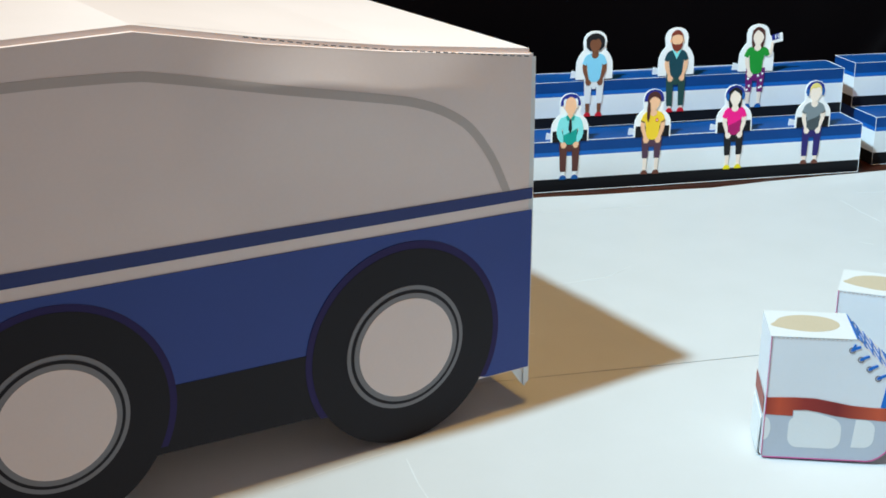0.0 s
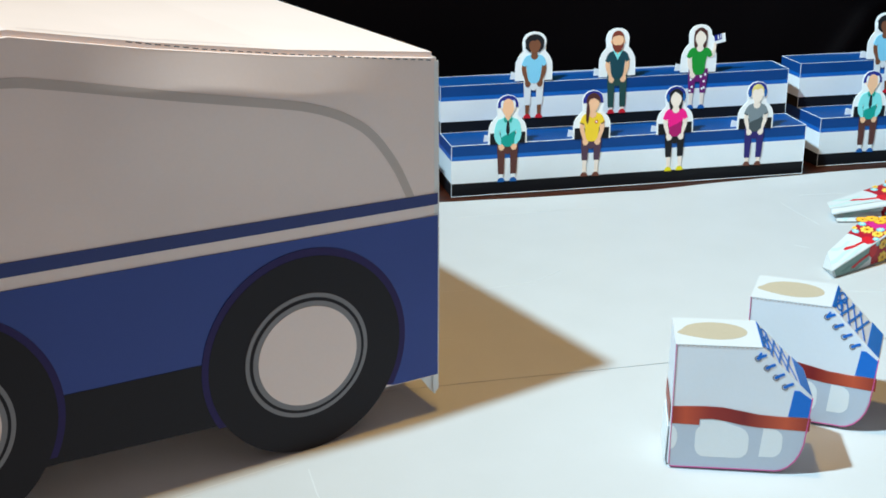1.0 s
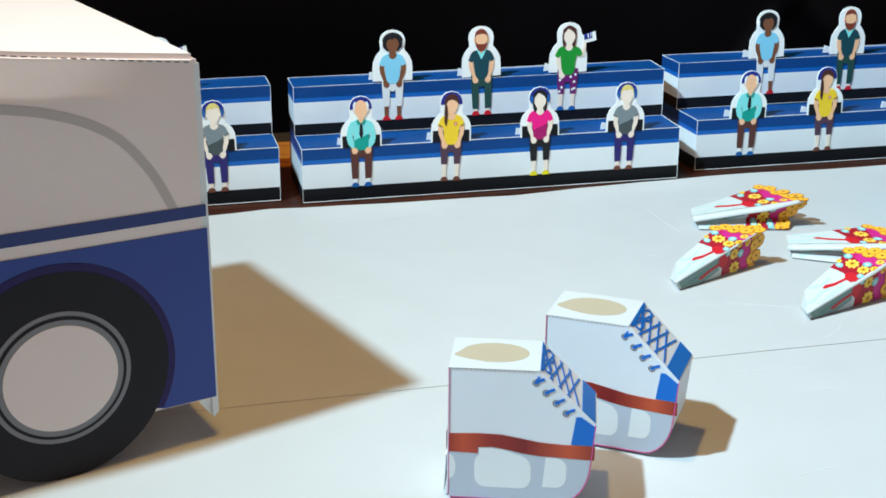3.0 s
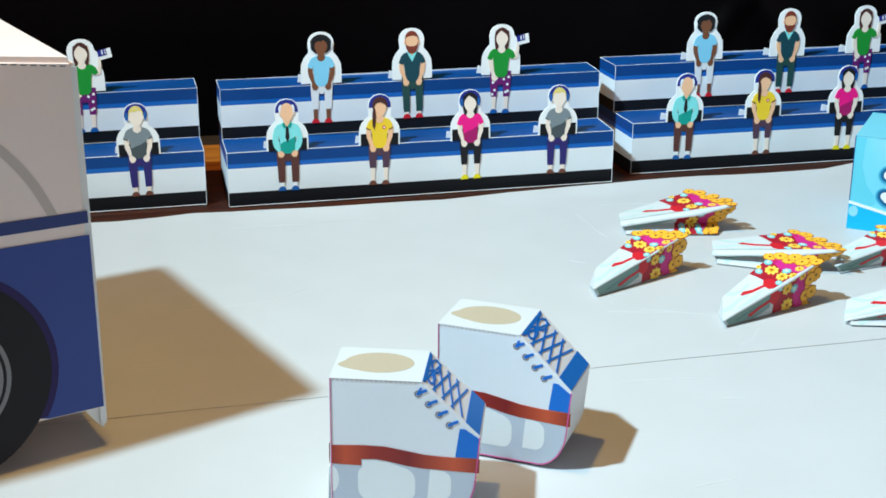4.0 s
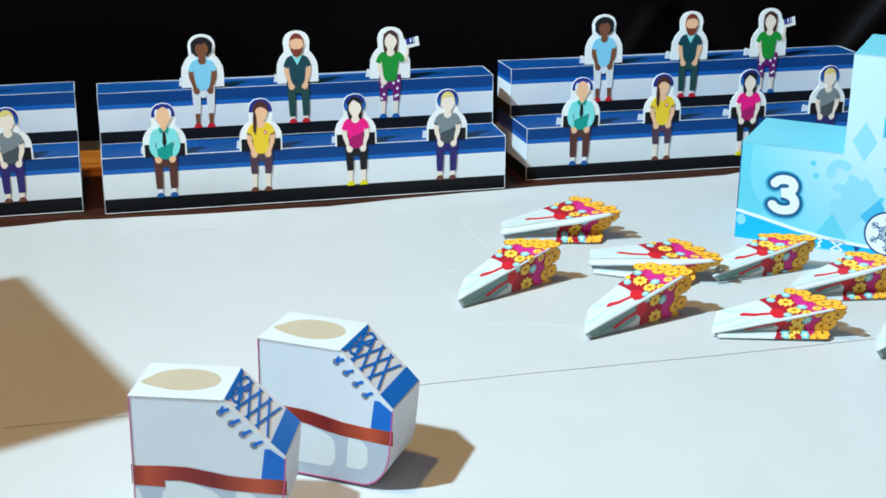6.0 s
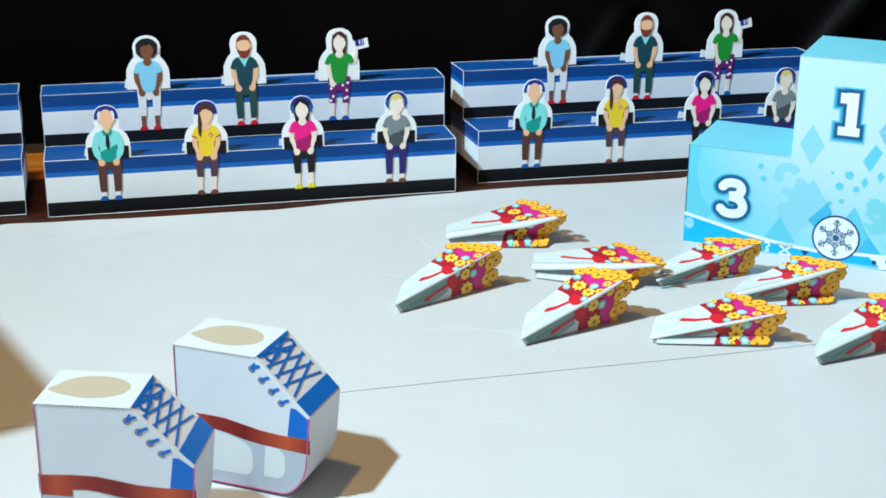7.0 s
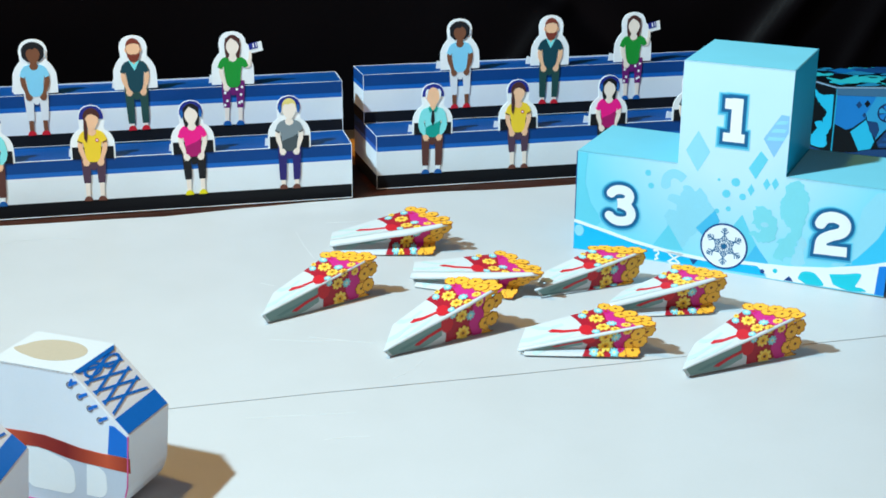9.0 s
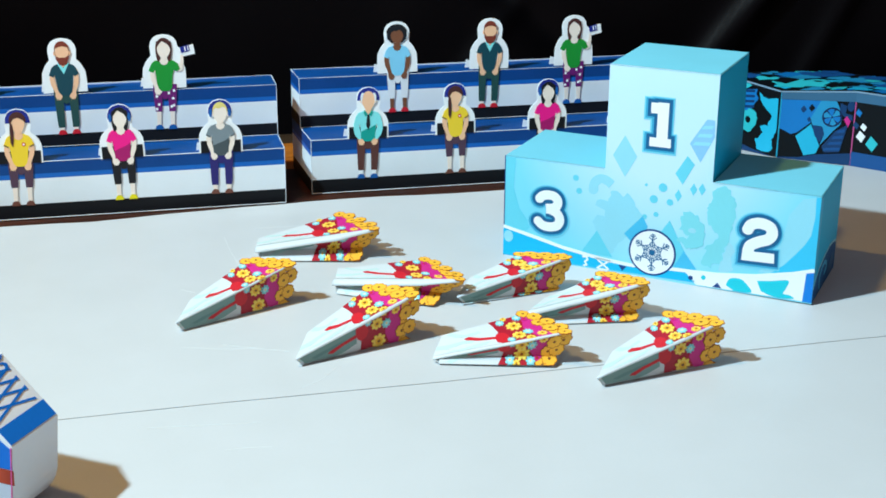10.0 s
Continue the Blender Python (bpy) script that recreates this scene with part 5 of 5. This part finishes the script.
    for i in range(1, 8):
        f0, f1 = section(i / 8)[2], section((i + 1) / 8)[2]
        a0, a1 = Vector((length * i / 8, 0.105, 0.003)), Vector((length * (i + 1) / 8, 0.105, 0.003))
        face(bm, [tuple(a0), tuple(a1), tuple(f1 - Vector((0, 0, 0.004))), tuple(f0 - Vector((0, 0, 0.004)))])
    part("under_face", bm, M_BQ, bq)
    # the narrow end is tucked in
    bm = bmesh.new()
    b0, r0, f0, k0 = section(0.0)
    b1 = section(0.125)[0] + Vector((0, 0.103, 0))
    down = Vector((0, 0, -0.003))
    face(bm, [tuple(r0 + down), tuple(b0), tuple(b1), tuple(f0 + down)])
    part("end_fold", bm, M_BQ, bq)
    return bq


BOUQUETS = [  # foot x, y, heading, length, tip (x, z), ridge end (x, z), far end (x, y), ridge width, lip
    (1.633, -0.681, -11.2, 0.399, (-0.024, 0.046), (0.446, 0.126), (0.337, 0.250), 0.042, 1.0),
    (1.378, -1.296, 26.8, 0.366, (-0.099, 0.037), (0.364, 0.150), (0.300, 0.140), 0.006, 0.0),
    (1.865, -1.074, -29.8, 0.413, (-0.004, 0.042), (0.490, 0.106), (0.338, 0.214), 0.040, 1.0),
    (1.746, -1.652, 20.5, 0.361, (-0.081, 0.028), (0.364, 0.168), (0.312, 0.152), 0.016, 0.0),
    (2.151, -1.747, -13.0, 0.381, (-0.032, 0.016), (0.407, 0.118), (0.306, 0.190), 0.012, 0.6),
    (2.710, -1.965, 13.0, 0.358, (-0.102, 0.033), (0.345, 0.151), (0.284, 0.143), 0.012, 0.0),
    (2.590, -1.500, -5.0, 0.320, (-0.080, 0.045), (0.330, 0.140), (0.236, 0.145), 0.026, 0.6),
    (2.383, -1.259, 11.4, 0.334, (-0.085, 0.034), (0.350, 0.128), (0.246, 0.114), 0.014, 0.2),
]


# ---- dark patterned block beyond the podium ----
M_DARK = paper("block_dark_print", (9, 14, 18), 0.5, 0.06, 0.03, 0.15)
M_DBLUE = paper("block_blue_print", (2, 112, 180), 0.5, 0.05)
M_DDEEP = paper("block_deep_blue_print", (12, 74, 132), 0.5, 0.05)
M_DCYAN = paper("block_cyan_print", (28, 172, 206), 0.42, 0.05)
M_DTOPEDGE = paper("block_pale_edge", (120, 150, 172), 0.6, 0.08)
M_DLIP = paper("block_grey_blue_print", (54, 98, 128), 0.42, 0.05)
M_DPALE = paper("block_sky_blue_print", (34, 140, 184), 0.42, 0.05)
M_DTEAL = paper("block_teal_print", (44, 182, 190), 0.42, 0.05)
M_DNAVY = paper("block_navy_print", (10, 56, 100), 0.42, 0.05)
M_DINK = paper("block_ink_print", (10, 34, 74), 0.42, 0.05)


def build_block():
    bl = thing("dark_block", at(0, 0, 0), "dark folded paper block printed with blue diamonds and leaves", "paper block")
    base = [(4.04, 0.68, 0.368), (4.25, 0.375, 0.335), (4.545, 0.18, 0.368), (4.95, -0.24, 0.368), (5.30, 0.14, 0.345), (4.64, 0.70, 0.350)]
    bm = bmesh.new()
    lo = [bm.verts.new((x, y, 0)) for x, y, z in base]
    hi = [bm.verts.new((x, y, z)) for x, y, z in base]
    mid = Vector((4.60, 0.38, 0.356))
    centre = bm.verts.new(mid)
    for i in range(6):
        j = (i + 1) % 6
        bm.faces.new([hi[i], hi[j], centre])
        bm.faces.new([lo[i], lo[j], hi[j], hi[i]])
    bmesh.ops.recalc_face_normals(bm, faces=bm.faces)
    part("body", bm, M_DARK, bl)

    def wall(i):
        (xa, ya, za), (xb, yb, zb) = base[i], base[i + 1]
        d = Vector((xb - xa, yb - ya, 0))
        nr = Vector((d.y, -d.x, 0)).normalized()
        return lambda u, v, t: (xa + d.x * u + nr.x * t, ya + d.y * u + nr.y * t, v * (za + (zb - za) * u))

    def flat(name, i, pts, mat, off=0.002):
        b = bmesh.new()
        slab(b, pts, wall(i), off)
        part(name, b, mat, bl)

    # middle wall
    flat("lip_print", 1, [(0, 0.885), (1, 0.86), (1, 1.0), (0, 1.0)], M_DLIP, 0.004)
    flat("field_print", 1, [(0.0, 0.88), (0.54, 0.87), (0.43, 0.64), (0.42, 0.55), (0.25, 0.40), (0.17, 0.37), (0.07, 0.42), (0.0, 0.45)], M_DBLUE)
    flat("arch_print", 1, [(0.54, 0.87), (0.74, 0.875), (0.79, 0.78), (0.84, 0.62), (0.82, 0.54), (0.74, 0.46), (0.68, 0.38), (0.57, 0.24), (0.62, 0.40), (0.57, 0.51), (0.45, 0.52), (0.42, 0.62)], M_DPALE, 0.003)
    wheel = lambda q, r: (0.705 + 0.135 * r * math.cos(q), 0.645 + 0.135 * r * math.sin(q))
    flat("wheel_print", 1, [wheel(k * math.pi / 12, 1.0) for k in range(24)], M_DINK, 0.004)
    for k in range(6):
        q = math.pi * k / 3 + 0.2
        flat("petal_print", 1, [wheel(q + 0.06, 0.12), wheel(q + 0.10, 0.80), wheel(q + 0.52, 0.88), wheel(q + 0.94, 0.80), wheel(q + 0.98, 0.12)], M_DBLUE if k % 2 else M_DPALE, 0.005)
    flat("diamond_print", 1, [(0.235, 0.345), (0.43, 0.53), (0.57, 0.23), (0.53, 0.12), (0.37, 0.075)], M_DCYAN, 0.0034)
    flat("shield_print", 1, [(0.45, 0.52), (0.59, 0.50), (0.62, 0.40), (0.57, 0.28), (0.49, 0.38)], M_DNAVY, 0.0045)
    flat("kite_print", 1, [(0.60, 0.22), (0.76, 0.45), (0.925, 0.55), (0.87, 0.30), (0.84, 0.17), (0.64, 0.145)], M_DNAVY, 0.0038)
    for k in range(4):
        v = 0.17 + 0.085 * k
        flat("bar_print", 1, [(0.62 + 0.052 * k, v), (0.845 + 0.013 * k, v + 0.02), (0.855 + 0.013 * k, v + 0.06), (0.645 + 0.052 * k, v + 0.04)], M_DDEEP, 0.005)
    for u, v, r, mat in ((0.315, 0.745, 0.042, M_DNAVY), (0.425, 0.765, 0.042, M_DARK), (0.40, 0.60, 0.03, M_DNAVY)):
        flat("diamond_print", 1, [(u - r, v), (u, v - r * 1.3), (u + r, v), (u, v + r * 1.3)], mat, 0.004)
    flat("kite_print", 1, [(0.865, 0.62), (0.90, 0.665), (0.955, 0.60), (0.925, 0.51)], M_FMAG, 0.0034)
    flat("dot_print", 1, oval(0.945, 0.80, 0.05, 0.07, 16), M_DNAVY, 0.003)
    flat("field_print", 1, [(0.80, 0.84), (0.89, 0.80), (0.88, 0.70), (0.97, 0.68), (0.98, 0.60), (0.86, 0.66), (0.80, 0.72)], M_DNAVY, 0.0026)
    flat("foot_print", 1, [(0.0, 0.0), (1.0, 0.0), (1.0, 0.165), (0.8, 0.14), (0.5, 0.10), (0.3, 0.04), (0.0, 0.01)], M_DNAVY, 0.0032)
    # receding wall
    blot = lambda pts, mat, off: flat("leaf_print", 0, [(u + 0.030 * noise.noise((u * 17, v * 17, 1.0)), max(0.01, v + 0.030 * noise.noise((u * 19, v * 19, 7.0)))) for u, v in smooth(pts + pts[:1], 6)[:-1] if u < 0.985], mat, off)
    blot([(0.66, 0.90), (0.78, 0.82), (0.86, 0.86), (0.985, 0.84), (0.985, 0.42), (0.90, 0.40), (0.84, 0.50), (0.88, 0.60), (0.80, 0.68), (0.72, 0.74)], M_DCYAN, 0.0030)
    blot([(0.70, 0.06), (0.66, 0.18), (0.76, 0.30), (0.72, 0.40), (0.84, 0.44), (0.97, 0.38), (0.90, 0.26), (0.92, 0.14), (0.84, 0.05)], M_DCYAN, 0.0034)
    blot([(0.42, 0.32), (0.38, 0.46), (0.46, 0.58), (0.56, 0.62), (0.66, 0.54), (0.64, 0.40), (0.54, 0.28)], M_DTEAL, 0.0030)
    blot([(0.40, 0.60), (0.36, 0.72), (0.48, 0.86), (0.60, 0.92), (0.64, 0.80), (0.58, 0.66), (0.50, 0.60)], M_DBLUE, 0.0026)
    blot([(0.04, 0.40), (0.02, 0.62), (0.10, 0.84), (0.20, 0.80), (0.24, 0.62), (0.16, 0.44)], M_DBLUE, 0.0026)
    blot([(0.16, 0.88), (0.30, 0.97), (0.52, 0.97), (0.44, 0.90), (0.30, 0.84)], M_DTEAL, 0.0034)
    for k in range(4):
        flat("bar_print", 0, [(0.38, 0.60 + 0.075 * k), (0.60, 0.65 + 0.075 * k), (0.60, 0.685 + 0.075 * k), (0.38, 0.635 + 0.075 * k)], M_DNAVY, 0.0040)
    for u, v in ((0.22, 0.22), (0.30, 0.26), (0.25, 0.32), (0.34, 0.18), (0.36, 0.30), (0.30, 0.12)):
        flat("dot_print", 0, oval(u, v, 0.035, 0.035, 10), M_DNAVY, 0.0030)
    flat("dot_print", 0, oval(0.52, 0.46, 0.04, 0.05, 10), M_DARK, 0.0044)
    flat("foot_print", 0, [(0.0, 0.0), (0.9, 0.0), (0.6, 0.05), (0.3, 0.12), (0.0, 0.19)], M_DNAVY, 0.0036)
    # outer wall
    flat("lip_print", 2, [(0, 0.86), (1, 0.86), (1, 1.0), (0, 1.0)], M_DLIP, 0.004)
    flat("foot_print", 2, [(0, 0), (1, 0), (1, 0.18), (0, 0.19)], M_DDEEP, 0.003)
    for u, v, r, mat in ((0.035, 0.72, 0.036, M_DBLUE), (0.085, 0.54, 0.036, M_CARD), (0.068, 0.41, 0.052, M_CARD), (0.165, 0.335, 0.068, M_DTEAL), (0.02, 0.55, 0.035, M_DNAVY)):
        flat("diamond_print", 2, [(u - r * 0.75, v - r * 0.2), (u + 0.01, v - r * 1.5), (u + r * 0.75, v + r * 0.2), (u - 0.01, v + r * 1.5)], mat, 0.004)
    # top
    rnd = random.Random(5)

    def roof(x, y):
        """Height of the top at a place, or None outside it."""
        for (xa, ya, za), (xb, yb, zb) in zip(base, base[1:] + base[:1]):
            d = (xb - xa) * (mid.y - ya) - (yb - ya) * (mid.x - xa)
            v = ((xb - xa) * (y - ya) - (yb - ya) * (x - xa)) / d
            u = ((x - xa) * (mid.y - ya) - (y - ya) * (mid.x - xa)) / d
            if u >= 0 and v > 0.02 and u + v <= 1:
                return za + (zb - za) * u + (mid.z - za) * v
        return None

    for k in range(260):
        x, y = rnd.uniform(4.05, 5.2), rnd.uniform(-0.2, 0.78)
        r = rnd.uniform(0.03, 0.095)
        pts = [(x + r * (1 + 0.25 * math.sin(4 * q + k)) * math.cos(q), y + r * 0.7 * (1 + 0.22 * math.sin(3 * q + k)) * math.sin(q)) for q in [j * math.pi / 8 for j in range(16)]]
        while not all(roof(*q) for q in pts) and r > 0.012:
            r *= 0.8
            pts = [(x + (p - x) * 0.8, y + (q - y) * 0.8) for p, q in pts]
        if not all(roof(*q) for q in pts) or not roof(x, y):
            continue
        b = bmesh.new()
        fan = [b.verts.new((p, q, roof(p, q) + 0.0008 + 0.00002 * k)) for p, q in pts]
        hub = b.verts.new((x, y, roof(x, y) + 0.0010 + 0.00002 * k))
        for n in range(16):
            b.faces.new([fan[n], fan[(n + 1) % 16], hub])
        part("leaf_print", b, rnd.choice([M_DDEEP, M_DBLUE, M_DCYAN, M_DBLUE, M_DPALE, M_DPALE, M_DTEAL, M_DARK]), bl)
    for i, c in ((1, M_DCYAN), (2, M_PINK)):
        x, y, z = base[i]
        part("fold", box_bm(x - 0.002, x + 0.002, y - 0.0035, y + 0.002, 0.0, z, 0), c, bl)
    for i in (0, 1, 2):
        flat("fold", i, [(0.0, 0.985), (1.0, 0.985), (1.0, 1.004), (0.0, 1.004)], M_DTOPEDGE, 0.0072)
    return bl


build_vehicle()
build_skate(at(0.1485, -2.6419, gz(-2.70) + 0.004, -16.6), "white paper ice skate with blue laces and silver blade")
build_skate(at(0.5045, -2.3442, gz(-2.45) + 0.004, -31.0), "white paper ice skate with blue laces standing behind its pair")
build_podium()
build_block()
seat_figures(0, 0, 2.1)
seat_figures(1.926, 0.168, 1.8, None, -0.016)
seat_figures(-0.097 - W * math.cos(0.048), 0.060 - W * math.sin(0.048), 2.75, ("short_blond", "flag"))
for bx, by, deg, ln, tip, ridge_end, far_end, fn, lp in BOUQUETS:
    build_bouquet(at(bx, by, gz(by) + 0.003, deg), ln, tip, ridge_end, far_end, fn, lp, "folded paper bouquet printed with orange flowers and red ribbon")
